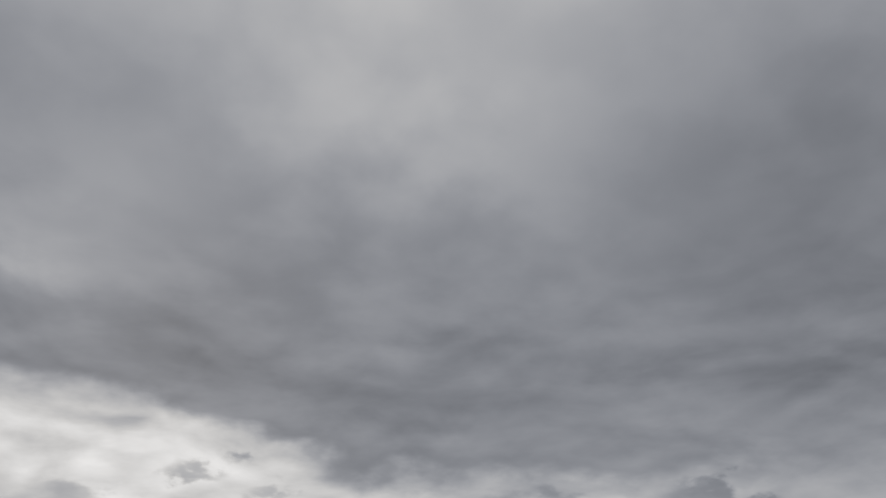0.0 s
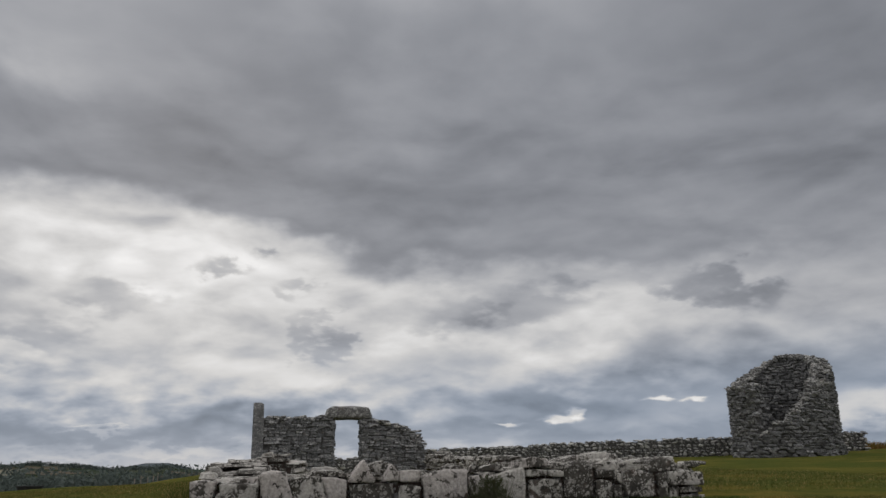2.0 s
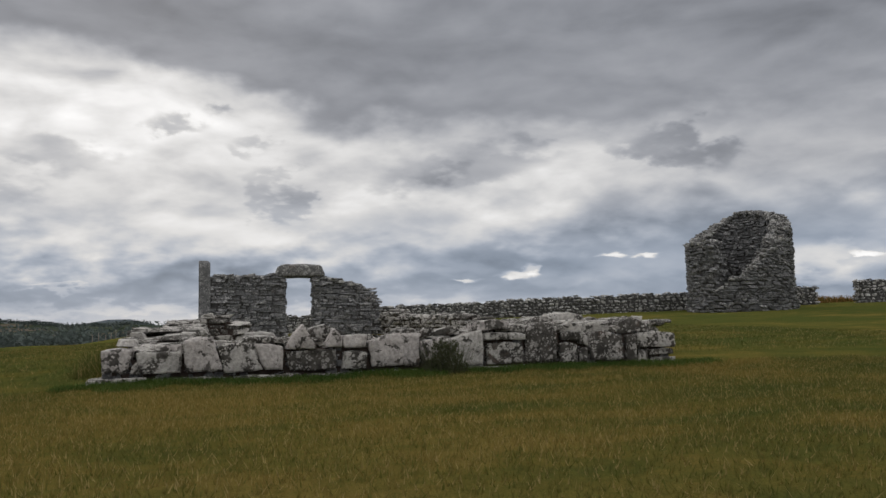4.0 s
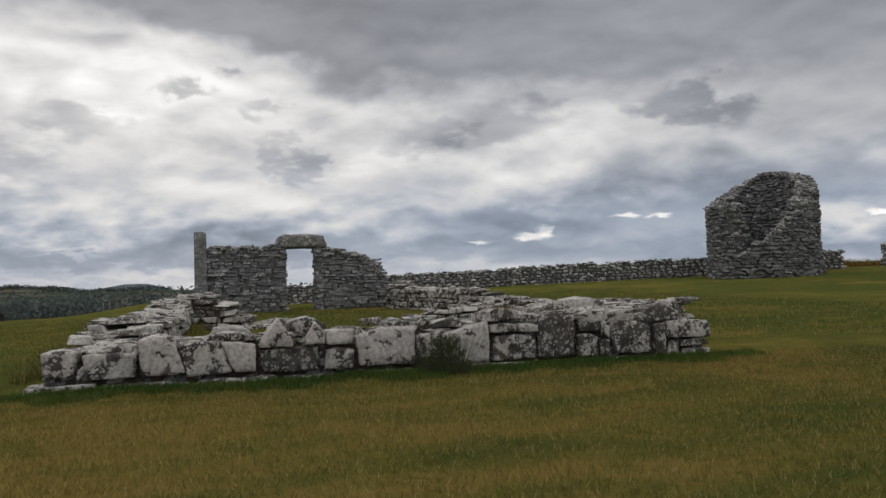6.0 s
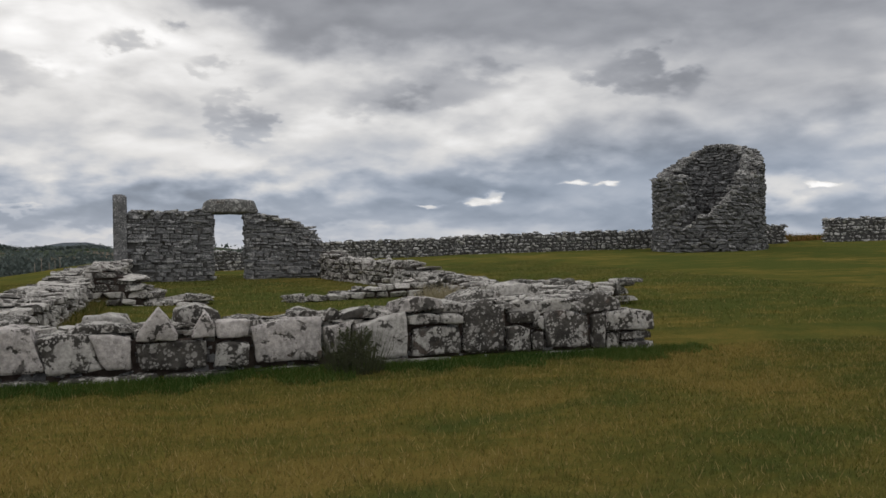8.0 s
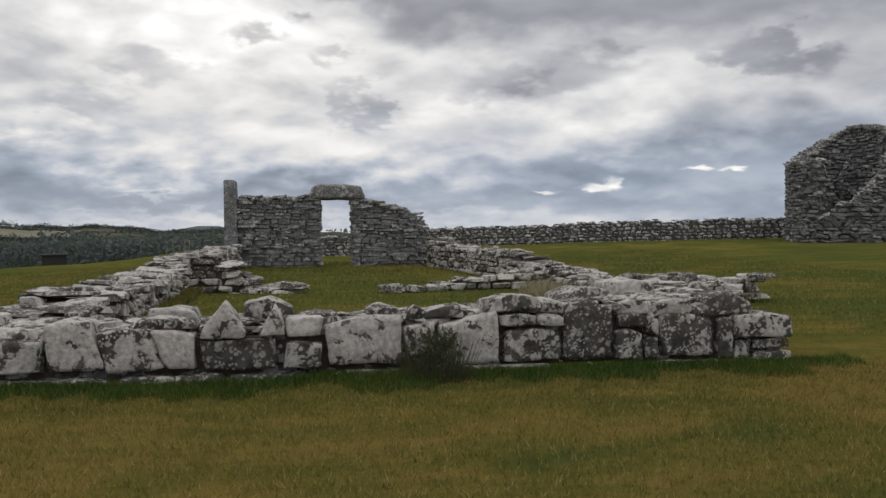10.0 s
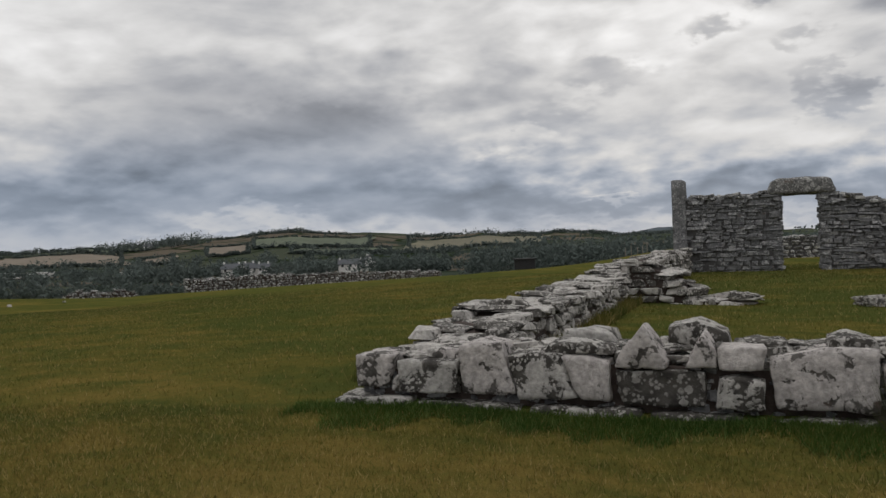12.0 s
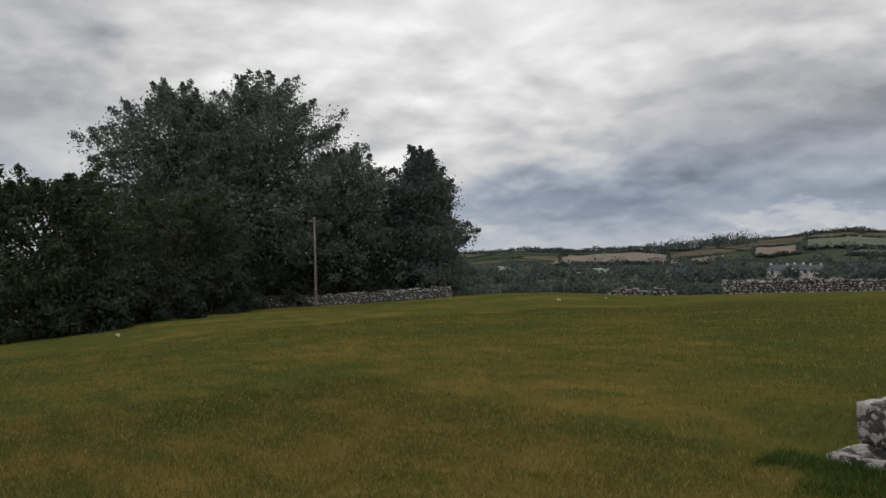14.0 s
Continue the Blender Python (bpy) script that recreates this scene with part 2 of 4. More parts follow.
M_CORE = plain("grey_packing", (0.085, 0.083, 0.082), 0.97, 9.0, 0.4, 0.03)
M_MORTAR = plain("earthy_mortar", (0.060, 0.046, 0.040), 0.97, 9.0, 0.45, 0.03)


def turf_colour(t, p):
    """Mown pasture: deep green, olive and dry brown in drifting patches."""
    broad = t.noise(p, 0.16, 5.0, 0.6, 0.4)
    drift = t.noise(t.vec("MULTIPLY", p, (1.0, 2.2, 1.0)), 0.65, 6.0, 0.62, 0.5)
    speck = t.noise(p, 9.0, 5.0, 0.65)
    x, y, z = t.xyz(p)
    dry = t.math("ADD", t.math("MULTIPLY", broad, 0.5), t.math("MULTIPLY", drift, 0.5))
    dry = t.math("ADD", dry, t.math("MULTIPLY", t.math("SUBTRACT", speck, 0.5), 0.16))
    trodden = t.math("MULTIPLY", t.ramp(y, 3.0, -2.5), t.math("MULTIPLY", t.ramp(x, -16.0, -2.0), t.ramp(x, 12.0, 4.5)))
    dry = t.math("ADD", dry, t.math("MULTIPLY", t.math("SUBTRACT", trodden, 0.48), 0.07))
    col = t.mix(t.ramp(dry, 0.40, 0.56), (0.078, 0.092, 0.025), (0.146, 0.123, 0.032))
    col = t.mix(t.math("MULTIPLY", t.ramp(dry, 0.52, 0.62), 0.85), col, (0.215, 0.155, 0.045))
    col = t.mix(t.math("MULTIPLY", t.ramp(t.noise(p, 2.3, 4.0), 0.60, 0.72), 0.5), col, (0.058, 0.068, 0.016))
    return col, dry, speck


def ground_material():
    m, t, b = material("pasture", 1.0)
    b.inputs["Specular IOR Level"].default_value = 0.0
    p = place(t)
    col, dry, speck = turf_colour(t, p)
    grain = t.noise(p, 55.0, 4.0, 0.7)
    col = t.mix(t.math("MULTIPLY", t.ramp(grain, 0.42, 0.62), 0.35), col, (0.045, 0.052, 0.010))
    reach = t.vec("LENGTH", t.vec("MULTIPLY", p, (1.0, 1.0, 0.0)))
    plots = t.cells(t.vec("MULTIPLY", p, (1.0, 1.0, 0.0)), 0.0115, "F1", "Color")
    pr, pg, pb = t.xyz(plots)
    # far field tones greyed: distance haze is mixed into the base colour
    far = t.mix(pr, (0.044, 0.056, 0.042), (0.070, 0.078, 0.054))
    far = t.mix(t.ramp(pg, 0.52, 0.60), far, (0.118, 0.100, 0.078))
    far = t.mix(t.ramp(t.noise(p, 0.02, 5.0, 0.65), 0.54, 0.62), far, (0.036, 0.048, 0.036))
    edge = t.cells(t.vec("MULTIPLY", p, (1.0, 1.0, 0.0)), 0.0115, "DISTANCE_TO_EDGE")
    far = t.mix(t.ramp(edge, 0.055, 0.03), far, (0.022, 0.032, 0.016))
    # pale blue-grey of aerial haze painted into the mountain's own colour
    hazed_mountain = t.mix(t.noise(p, 0.004, 5.0), (0.080, 0.096, 0.108), (0.110, 0.126, 0.138))
    far = t.mix(t.ramp(reach, 1900.0, 2800.0), far, hazed_mountain)
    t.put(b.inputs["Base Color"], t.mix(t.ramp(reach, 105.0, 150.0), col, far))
    bump(t, b, t.math("ADD", grain, t.math("MULTIPLY", speck, 1.5)), 0.8, 0.04)
    return m


def thin(m, t, b, col, share):
    """Lets some light through thin leaves."""
    b.inputs["Specular IOR Level"].default_value = 0.1
    tr = t.n.new("ShaderNodeBsdfTranslucent")
    t.put(tr.inputs[0], col)
    mx = t.n.new("ShaderNodeMixShader")
    mx.inputs[0].default_value = share
    t.l.new(b.outputs[0], mx.inputs[1])
    t.l.new(tr.outputs[0], mx.inputs[2])
    t.l.new(mx.outputs[0], t.n["Material Output"].inputs[0])


def blade_material(name, tint=(1.0, 1.0, 1.0)):
    m, t, b = material(name, 0.85)
    p = place(t)
    col, dry, speck = turf_colour(t, p)
    rnd = t.n.new("ShaderNodeNewGeometry").outputs["Random Per Island"]
    col = t.mix(t.math("MULTIPLY", t.ramp(rnd, 0.70, 0.95), 0.9), col, (0.36, 0.275, 0.115))
    col = t.mix(t.math("MULTIPLY", t.ramp(rnd, 0.45, 0.05), 0.6), col, (0.06, 0.085, 0.014))
    col = t.mix(1.0, col, tint, "MULTIPLY")
    t.put(b.inputs["Base Color"], col)
    thin(m, t, b, col, 0.45)
    return m


def leaf_material(name, a, c):
    m, t, b = material(name, 0.7)
    rnd = t.n.new("ShaderNodeNewGeometry").outputs["Random Per Island"]
    big = t.noise(place(t), 0.35, 3.0)
    col = t.mix(t.math("MULTIPLY", t.math("ADD", rnd, big), 0.5), a, c)
    t.put(b.inputs["Base Color"], col)
    thin(m, t, b, col, 0.25)
    return m


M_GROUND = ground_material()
M_BLADE = blade_material("grass_blades")
M_LUSH = blade_material("lush_grass", (0.44, 0.80, 0.60))
M_RANK = blade_material("rank_grass", (1.25, 0.85, 0.9))
# tall tree leaves raised and blued: the haze before them is in the colour
M_LEAF = leaf_material("hazed_broadleaf_foliage", (0.105, 0.130, 0.116), (0.20, 0.235, 0.20))
M_LEAF2 = leaf_material("hawthorn_foliage", (0.040, 0.054, 0.030), (0.088, 0.105, 0.060))
# shrub leaves darkened in colour to stand for the shade below the trees
M_SHRUB = leaf_material("shaded_shrub_foliage", (0.030, 0.038, 0.032), (0.068, 0.080, 0.064))
# needles likewise lightened and blued to hold the haze
M_NEEDLE = leaf_material("hazed_pine_needles", (0.080, 0.100, 0.094), (0.155, 0.178, 0.158))
M_STRAW = leaf_material("bleached_straw", (0.20, 0.17, 0.10), (0.42, 0.37, 0.25))
M_WEED = leaf_material("weed_foliage", (0.040, 0.050, 0.026), (0.095, 0.100, 0.055))
# bluish haze over the far hedges and woods is painted into their leaf colour
M_FARLEAF = leaf_material("hazed_far_foliage", (0.066, 0.083, 0.078), (0.118, 0.142, 0.128))
M_BARK = plain("bark", (0.075, 0.062, 0.05), 0.95, 14.0, 0.4, 0.03)
M_POLE = plain("weathered_pole_wood", (0.21, 0.18, 0.15), 0.9, 10.0, 0.3, 0.01)
M_RENDER = plain("white_wall_paint", (0.66, 0.65, 0.63), 0.85, 3.0, 0.08, 0.005)
M_SLATE = plain("slate_roof", (0.10, 0.105, 0.115), 0.7, 4.0, 0.25, 0.01)
M_GLASS = plain("dark_window_glass", (0.03, 0.035, 0.04), 0.15, 2.0, 0.2, 0.001)
M_TARRED = plain("dark_tarred_boards", (0.03, 0.03, 0.032), 0.8, 6.0, 0.3, 0.01)


# ---- ground ----
def step(v, a, b):
    u = min(max((v - a) / (b - a), 0.0), 1.0)
    return u * u * (3 - 2 * u)


PROFILE_Y = (-60.0, -30.0, -16.0, -13.0, -10.5, -8.0, -0.5, 2.0, 8.5, 21.6, 35.0, 60.0)
PROFILE_Z = (-3.0, -1.7, -0.92, -0.80, -0.30, 0.0, 0.05, 0.24, 0.38, 0.47, 0.95, 1.15)


def skyline(a):
    """Height of the far ridge by bearing, degrees right of +y."""
    tall = 8 + 21 * math.exp(-((a + 33) / 9.0) ** 2) + 8 * math.exp(-((a + 17) / 9.0) ** 2) + 3 * math.exp(-((a + 55) / 14.0) ** 2)
    return tall + 1.6 * math.sin(a * 0.9) + 0.8 * math.sin(a * 2.3 + 1)


def ground_z(x, y):
    near = float(np.interp(y, PROFILE_Y, PROFILE_Z))
    near += 0.027 * max(0.0, min(x, 60) - 10) * step(y, 5, 25)
    dl = max(0.0, -x)
    near -= 0.040 * dl + 0.018 * max(0.0, y - 30) * step(dl, 2, 22) + 0.018 * dl * step(-y, -4, 12)
    near -= 0.42 * step(-x, -12, -6) * step(x, -9, -1) * step(y, 23, 35) * step(-y, -62, -48)
    b = math.degrees(math.atan2(3.8 - x, y + 6.0))  # the pasture rolls over its crest below the field wall
    near -= 0.66 * step(b, 3, 13) * step(-b, -54, -44) * step(math.hypot(x - 3.8, y + 6.0), 24, 62)
    r = math.hypot(x, y - 10)
    if r < 60.0:
        return near + 0.035 * noise.noise((x * 0.5, y * 0.5, 0.3)) + 0.015 * noise.noise((x * 1.7, y * 1.7, 4.0))
    a = math.degrees(math.atan2(x, y + 6))
    low = -9.5 + 1.2 * noise.noise((x * 0.008, y * 0.008, 1.0))
    z = near + (low - near) * step(r, 64, 240)
    if r > 380:
        z += (skyline(a) + 2.0 - low) * step(r, 420, 1150) * (1.0 if a < 8 else 0.25)
        z += (-26 - z) * step(r, 1200, 2200)
    z += 62 * math.exp(-((x + 330) / 190.0) ** 2 - ((y - 3300) / 500.0) ** 2) + 36 * math.exp(-((x + 560) / 330.0) ** 2 - ((y - 3300) / 500.0) ** 2)
    return z


def mesh_of(name, verts, faces, mat, smooth=False):
    me = bpy.data.meshes.new(name)
    me.from_pydata(verts, [], faces)
    me.materials.append(mat)
    if smooth:
        me.polygons.foreach_set("use_smooth", [True] * len(me.polygons))
    me.update()
    return me


def build_ground():
    spokes, radius, rings = 260, 0.5, [0.5]
    while radius < 4500:
        radius *= 1.046
        rings.append(radius)
    cx, cy = 2.0, -4.0
    verts = [(cx, cy, ground_z(cx, cy))]
    for r in rings:
        for i in range(spokes):
            a = 2 * math.pi * i / spokes
            x, y = cx + r * math.sin(a), cy + r * math.cos(a)
            verts.append((x, y, ground_z(x, y)))
    faces = [(0, 1 + (i + 1) % spokes, 1 + i) for i in range(spokes)]
    for j in range(len(rings) - 1):
        o, q = 1 + j * spokes, 1 + (j + 1) * spokes
        for i in range(spokes):
            n = (i + 1) % spokes
            faces.append((o + i, o + n, q + n, q + i))
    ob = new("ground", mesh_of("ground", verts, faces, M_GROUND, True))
    return tagged(ob, "green and dry brown pasture sloping up to the ruin", "ground", kind="structure")


ground = build_ground()


# ---- pieces of stone ----
def part(name, me, parent, label="", m=None):
    ob = new(name, me)
    ob.parent = parent
    if m is not None:
        ob.matrix_basis = m
    if label:
        tagged(ob, label)
    return ob


def block_mesh(name, mat, rng, jitter=0.10, cut=0.10):
    """An irregular split block in a unit box, 44 triangles."""
    bm = bmesh.new()
    bmesh.ops.create_cube(bm, size=1.0)
    for v in bm.verts:
        v.co += Vector((rng.uniform(-jitter, jitter * 0.4) * (1 if v.co.x > 0 else -1), rng.uniform(-jitter, jitter * 0.4) * (1 if v.co.y > 0 else -1),
                        rng.uniform(-jitter, jitter * 0.4) * (1 if v.co.z > 0 else -1)))
    bmesh.ops.bevel(bm, geom=list(bm.edges), offset=cut, segments=1, affect="EDGES", profile=0.6)
    bmesh.ops.triangulate(bm, faces=list(bm.faces))
    me = bpy.data.meshes.new(name)
    bm.to_mesh(me)
    bm.free()
    me.materials.append(mat)
    return me


class Pile:
    """Collects stones of one wall; the first ones become parts, the rest one joined mass."""

    def __init__(self, name, mat, mat_mass, seed, kinds=12, jitter=0.22, cut=0.11):
        rng = random.Random(seed)
        self.name, self.mat_mass = name, mat_mass
        self.lib = [block_mesh(name, mat, rng, jitter, cut) for _ in range(kinds)]
        self.raw = []
        for me in self.lib:
            v = np.array([tuple(q.co) for q in me.vertices])
            f = np.array([tuple(p.vertices) for p in me.polygons])
            self.raw.append((v, f))
        self.stones, self.rng = [], rng

    def add(self, x, y, z, lx, ly, lz, rot=(0, 0, 0)):
        self.stones.append((Matrix.LocRotScale((x, y, z), Euler(rot), (lx, ly, lz)), self.rng.randrange(len(self.lib))))

    def flush(self, parent, limit, near=None):
        s = self.stones
        if near is not None:
            s = sorted(s, key=lambda q: (q[0].translation - Vector(near)).length)
        for m, kind in s[:limit]:
            part(self.name, self.lib[kind], parent, m=m)
        rest = s[limit:]
        if rest:
            vs, fs, base = [], [], 0
            for m, kind in rest:
                v, f = self.raw[kind]
                a = np.array(m)
                vs.append(v @ a[:3, :3].T + a[:3, 3])
                fs.append(f + base)
                base += len(v)
            me = mesh_of("rubble_mass", np.concatenate(vs).tolist(), np.concatenate(fs).tolist(), self.mat_mass)
            ob = part("rubble_mass", me, parent)
            tagged(ob, kind="stuff")


def core_mesh(name, stations, half, mat):
    """The rough earth and mortar heart of a wall: stations of (x, y, z0, z1), half its thickness, across (nx, ny)."""
    verts, faces = [], []
    for x, y, z0, z1, nx, ny in stations:
        for s, z in ((-1, z0), (1, z0), (1, z1), (-1, z1)):
            verts.append((x + s * nx * half, y + s * ny * half, z))
    n = len(stations)
    for i in range(n - 1):
        a, b = 4 * i, 4 * i + 4
        for j in range(4):
            faces.append((a + j, a + (j + 1) % 4, b + (j + 1) % 4, b + j))
    faces += [(3, 2, 1, 0), (4 * n - 4, 4 * n - 3, 4 * n - 2, 4 * n - 1)]
    return mesh_of(name, verts, faces, mat)


def rubble_wall(name, label, a, b, thick, height, seed, mat, mass, limit, near=None, course=(0.11, 0.2), length=(0.2, 0.55), depth=0.3,
                sides=(1, -1), sink=0.1, top_rough=0.12, skip=None, piece="stone", top_size=(0.16, 0.5), core=None, wild=1.0, jitter=0.22, cut=0.11, tilt=0.2):
    """A coursed rubble wall from a to b. height(u) gives the top above the ground at u metres along it."""
    rng = random.Random(seed)
    ax, ay = a
    full = math.hypot(b[0] - ax, b[1] - ay)
    ux, uy = (b[0] - ax) / full, (b[1] - ay) / full
    nx, ny = -uy, ux
    turn = math.atan2(uy, ux)
    n = max(3, int(full / 0.35))
    stations = []
    for i in range(n + 1):
        u = full * i / n
        uu = min(max(u, 0.12), full - 0.12)
        x, y = ax + ux * uu, ay + uy * uu
        g = ground_z(x, y)
        stations.append((x, y, g - 0.3, g + max(0.03, height(u) - 0.10), nx, ny))
    wall = new(name, core_mesh(name, stations, thick / 2 - 0.10, core or M_MORTAR))
    tagged(wall, label, "stone wall", kind="structure")
    pile = Pile(piece, mat, mass, seed + 1, 12, jitter, cut)
    for side in sides:
        z = -sink
        while z < 6:
            ch = rng.uniform(*course)
            u = rng.uniform(-0.1, 0.0)
            seen = False
            while u < full:
                ln = rng.uniform(*length)
                mid = min(max(u + ln / 2, 0), full)
                if z + ch * 0.75 < height(mid):
                    seen = True
                    if skip is None or not skip(mid, z + ch / 2):
                        off = side * (thick / 2 - depth / 2 + rng.uniform(-0.045, 0.035))
                        x, y = ax + ux * mid + nx * off, ay + uy * mid + ny * off
                        pile.add(x, y, ground_z(ax + ux * mid, ay + uy * mid) + z + ch / 2, ln * 1.0, depth * rng.uniform(0.9, 1.15), ch * rng.uniform(0.9, 1.05),
                                 (rng.uniform(-0.10, 0.10) * wild, rng.uniform(-0.12, 0.12) * wild, turn + rng.uniform(-0.10, 0.10) * wild))
                u += ln + rng.uniform(0.0, 0.02)
            z += ch
            if not seen and z > 0.5:
                break
    # capping slabs across the top
    u = 0.0
    while u < full:
        ln = rng.uniform(*top_size)
        v = -thick / 2 + rng.uniform(0.0, 0.1)
        while v < thick / 2 - 0.05:
            wd = min(rng.uniform(*top_size), thick / 2 - v + 0.05)
            mid, off = u + ln / 2, v + wd / 2
            h = height(min(mid, full))
            if skip is None or not skip(mid, h):
                x, y = ax + ux * mid + nx * off, ay + uy * mid + ny * off
                t = rng.uniform(0.05, 0.13)
                if h > 0.02:
                    pile.add(x, y, ground_z(ax + ux * mid, ay + uy * mid) + h - t / 2 + rng.uniform(-top_rough, top_rough * 0.5), ln * 1.05, wd * 1.08, t,
                             (rng.uniform(-tilt, tilt), rng.uniform(-tilt, tilt), turn + rng.uniform(-2.2, 2.2) * tilt))
            v += wd * 0.93
        u += ln * 0.93
    pile.flush(wall, limit, near)
    return wall


def wavy(values, full, rough=0.05, seed=0):
    """A height function through even steps, with a ragged edge."""
    xs = [full * i / (len(values) - 1) for i in range(len(values))]
    return lambda u: float(np.interp(u, xs, values)) + rough * noise.noise((u * 2.7, seed * 3.1, 0.0))


# ---- front wall of the church: large face stones over a plinth ----
def face_stone(parent, low, high, z0, tops, seed, mat, y=0.0, deep=0.42, worn=0.03):
    """One large stone with worn edges. low, high: its two ends at the foot and at the top; tops: heights of its top at one end, the middle and the other."""
    rng = random.Random(seed)
    bm = bmesh.new()
    bmesh.ops.create_cube(bm, size=2.0)
    bmesh.ops.subdivide_edges(bm, edges=list(bm.edges), cuts=9, use_grid_fill=True)
    o, dip, swell = rng.uniform(0, 50), rng.uniform(-0.03, 0.03), rng.uniform(0.0, 0.018)
    for v in bm.verts:
        c = v.co.copy()
        big = sorted((abs(c.x), abs(c.y), abs(c.z)))
        q = c * (1 - 0.5 * (worn * max(0.0, big[1] - 0.72) / 0.28 + 0.05 * max(0.0, big[0] - 0.72) / 0.28))
        fx, fz = (q.x + 1) / 2, (q.z + 1) / 2
        top = tops[0] + (tops[1] - tops[0]) * fx * 2 if fx < 0.5 else tops[1] + (tops[2] - tops[1]) * (fx - 0.5) * 2
        x0, x1 = low[0] + (high[0] - low[0]) * fz, low[1] + (high[1] - low[1]) * fz
        x = x0 + fx * (x1 - x0)
        z = z0 + fz * (top - z0) + dip * (fx - 0.5) * (1 - fz)
        yy = y + deep / 2 + q.y * deep / 2 - swell * (1 - c.x * c.x) * (1 - c.z * c.z)
        d = noise.noise_vector((x * 3.1 + o, yy * 3.1, z * 3.1)) * 0.026 + noise.noise_vector((x * 9 + o, yy * 9, z * 9)) * 0.013 + noise.noise_vector((x * 24 + o, yy * 24, z * 24)) * 0.004
        v.co = Vector((x, yy, z)) + d
    me = bpy.data.meshes.new("stone")
    bm.to_mesh(me)
    bm.free()
    me.materials.append(mat)
    me.polygons.foreach_set("use_smooth", [True] * len(me.polygons))
    return part("stone", me, parent)


def front_top(u):
    return float(np.interp(u, (0, 0.6, 1.2, 2.2, 2.8, 3.6, 4.6, 5.3, 6.0, 6.7, 7.4, 8.4, 9.0, 9.3), (0.48, 0.50, 0.58, 0.58, 0.60, 0.56, 0.62, 0.62, 0.70, 0.72, 0.78, 0.70, 0.54, 0.50)))


st = [(x, 0.57, -0.35, 0.05 + front_top(x) - 0.14, 0.0, 1.0) for x in np.linspace(0.12, 9.15, 34).tolist()]
wall_front = new("wall_front", core_mesh("wall_front", st, 0.44, M_MORTAR))
tagged(wall_front, "low ruined front wall of big lichen-covered stones on a plinth", "stone wall", kind="structure")
P, S, F, T = M_PALE, M_SPOT, M_FACE, M_TOP
# each stone: its ends at the foot, its ends at the top, foot height, three top heights, surface
stones = [((0.0, 0.34), (0.0, 0.45), 0.24, (0.55, 0.58, 0.56), P), ((0.38, 0.47), (0.42, 0.52), 0.22, (0.34, 0.38, 0.36), F), ((0.50, 1.08), (0.46, 1.08), 0.20, (0.50, 0.52, 0.50), F),
          ((1.14, 1.66), (1.11, 1.54), 0.21, (0.66, 0.71, 0.69), P), ((1.69, 2.26), (1.60, 2.12), 0.18, (0.58, 0.60, 0.60), S), ((2.29, 2.55), (2.10, 2.55), 0.19, (0.61, 0.61, 0.55), P)]
stones += [((2.66, 3.36), (2.58, 3.37), 0.16, (0.47, 0.48, 0.47), F), ((2.59, 3.05), (2.62, 3.05), 0.50, (0.60, 0.86, 0.57), P), ((3.19, 3.45), (3.24, 3.43), 0.50, (0.62, 0.79, 0.66), P),
           ((3.48, 3.82), (3.48, 3.84), 0.50, (0.67, 0.69, 0.68), P), ((3.44, 3.83), (3.47, 3.83), 0.16, (0.43, 0.45, 0.42), F), ((3.90, 4.66), (3.88, 4.69), 0.18, (0.58, 0.69, 0.69), P)]
stones += [((4.73, 5.03), (4.71, 5.04), 0.24, (0.56, 0.60, 0.62), P), ((5.09, 5.75), (5.06, 5.73), 0.15, (0.57, 0.63, 0.71), S), ((5.80, 6.45), (5.84, 6.44), 0.15, (0.48, 0.51, 0.49), F),
           ((5.77, 6.17), (5.76, 6.17), 0.54, (0.65, 0.66, 0.64), F), ((6.20, 6.49), (6.19, 6.48), 0.53, (0.64, 0.65, 0.63), F), ((6.48, 7.06), (6.52, 7.07), 0.14, (0.72, 0.80, 0.68), S)]
stones += [((7.10, 7.42), (7.10, 7.39), 0.13, (0.45, 0.47, 0.43), F), ((7.12, 7.46), (7.14, 7.45), 0.49, (0.62, 0.64, 0.61), F), ((7.47, 7.62), (7.49, 7.62), 0.40, (0.58, 0.60, 0.54), F),
           ((7.45, 7.61), (7.44, 7.60), 0.13, (0.36, 0.38, 0.36), F), ((7.65, 8.30), (7.65, 8.26), 0.14, (0.61, 0.65, 0.56), S), ((8.36, 8.52), (8.34, 8.52), 0.10, (0.54, 0.56, 0.54), F)]
stones += [((8.56, 9.26), (8.53, 9.26), 0.33, (0.58, 0.62, 0.57), S), ((8.56, 8.74), (8.57, 8.75), 0.08, (0.29, 0.31, 0.30), F), ((8.77, 9.25), (8.77, 9.24), 0.20, (0.29, 0.31, 0.30), F), ((8.76, 9.27), (8.78, 9.26), 0.06, (0.18, 0.18, 0.17), F)]
for i, (low, high, z0, tops, mt) in enumerate(stones):
    face_stone(wall_front, low, high, z0, tops, 100 + i, mt, y=0.025 * math.sin(i * 2.3))
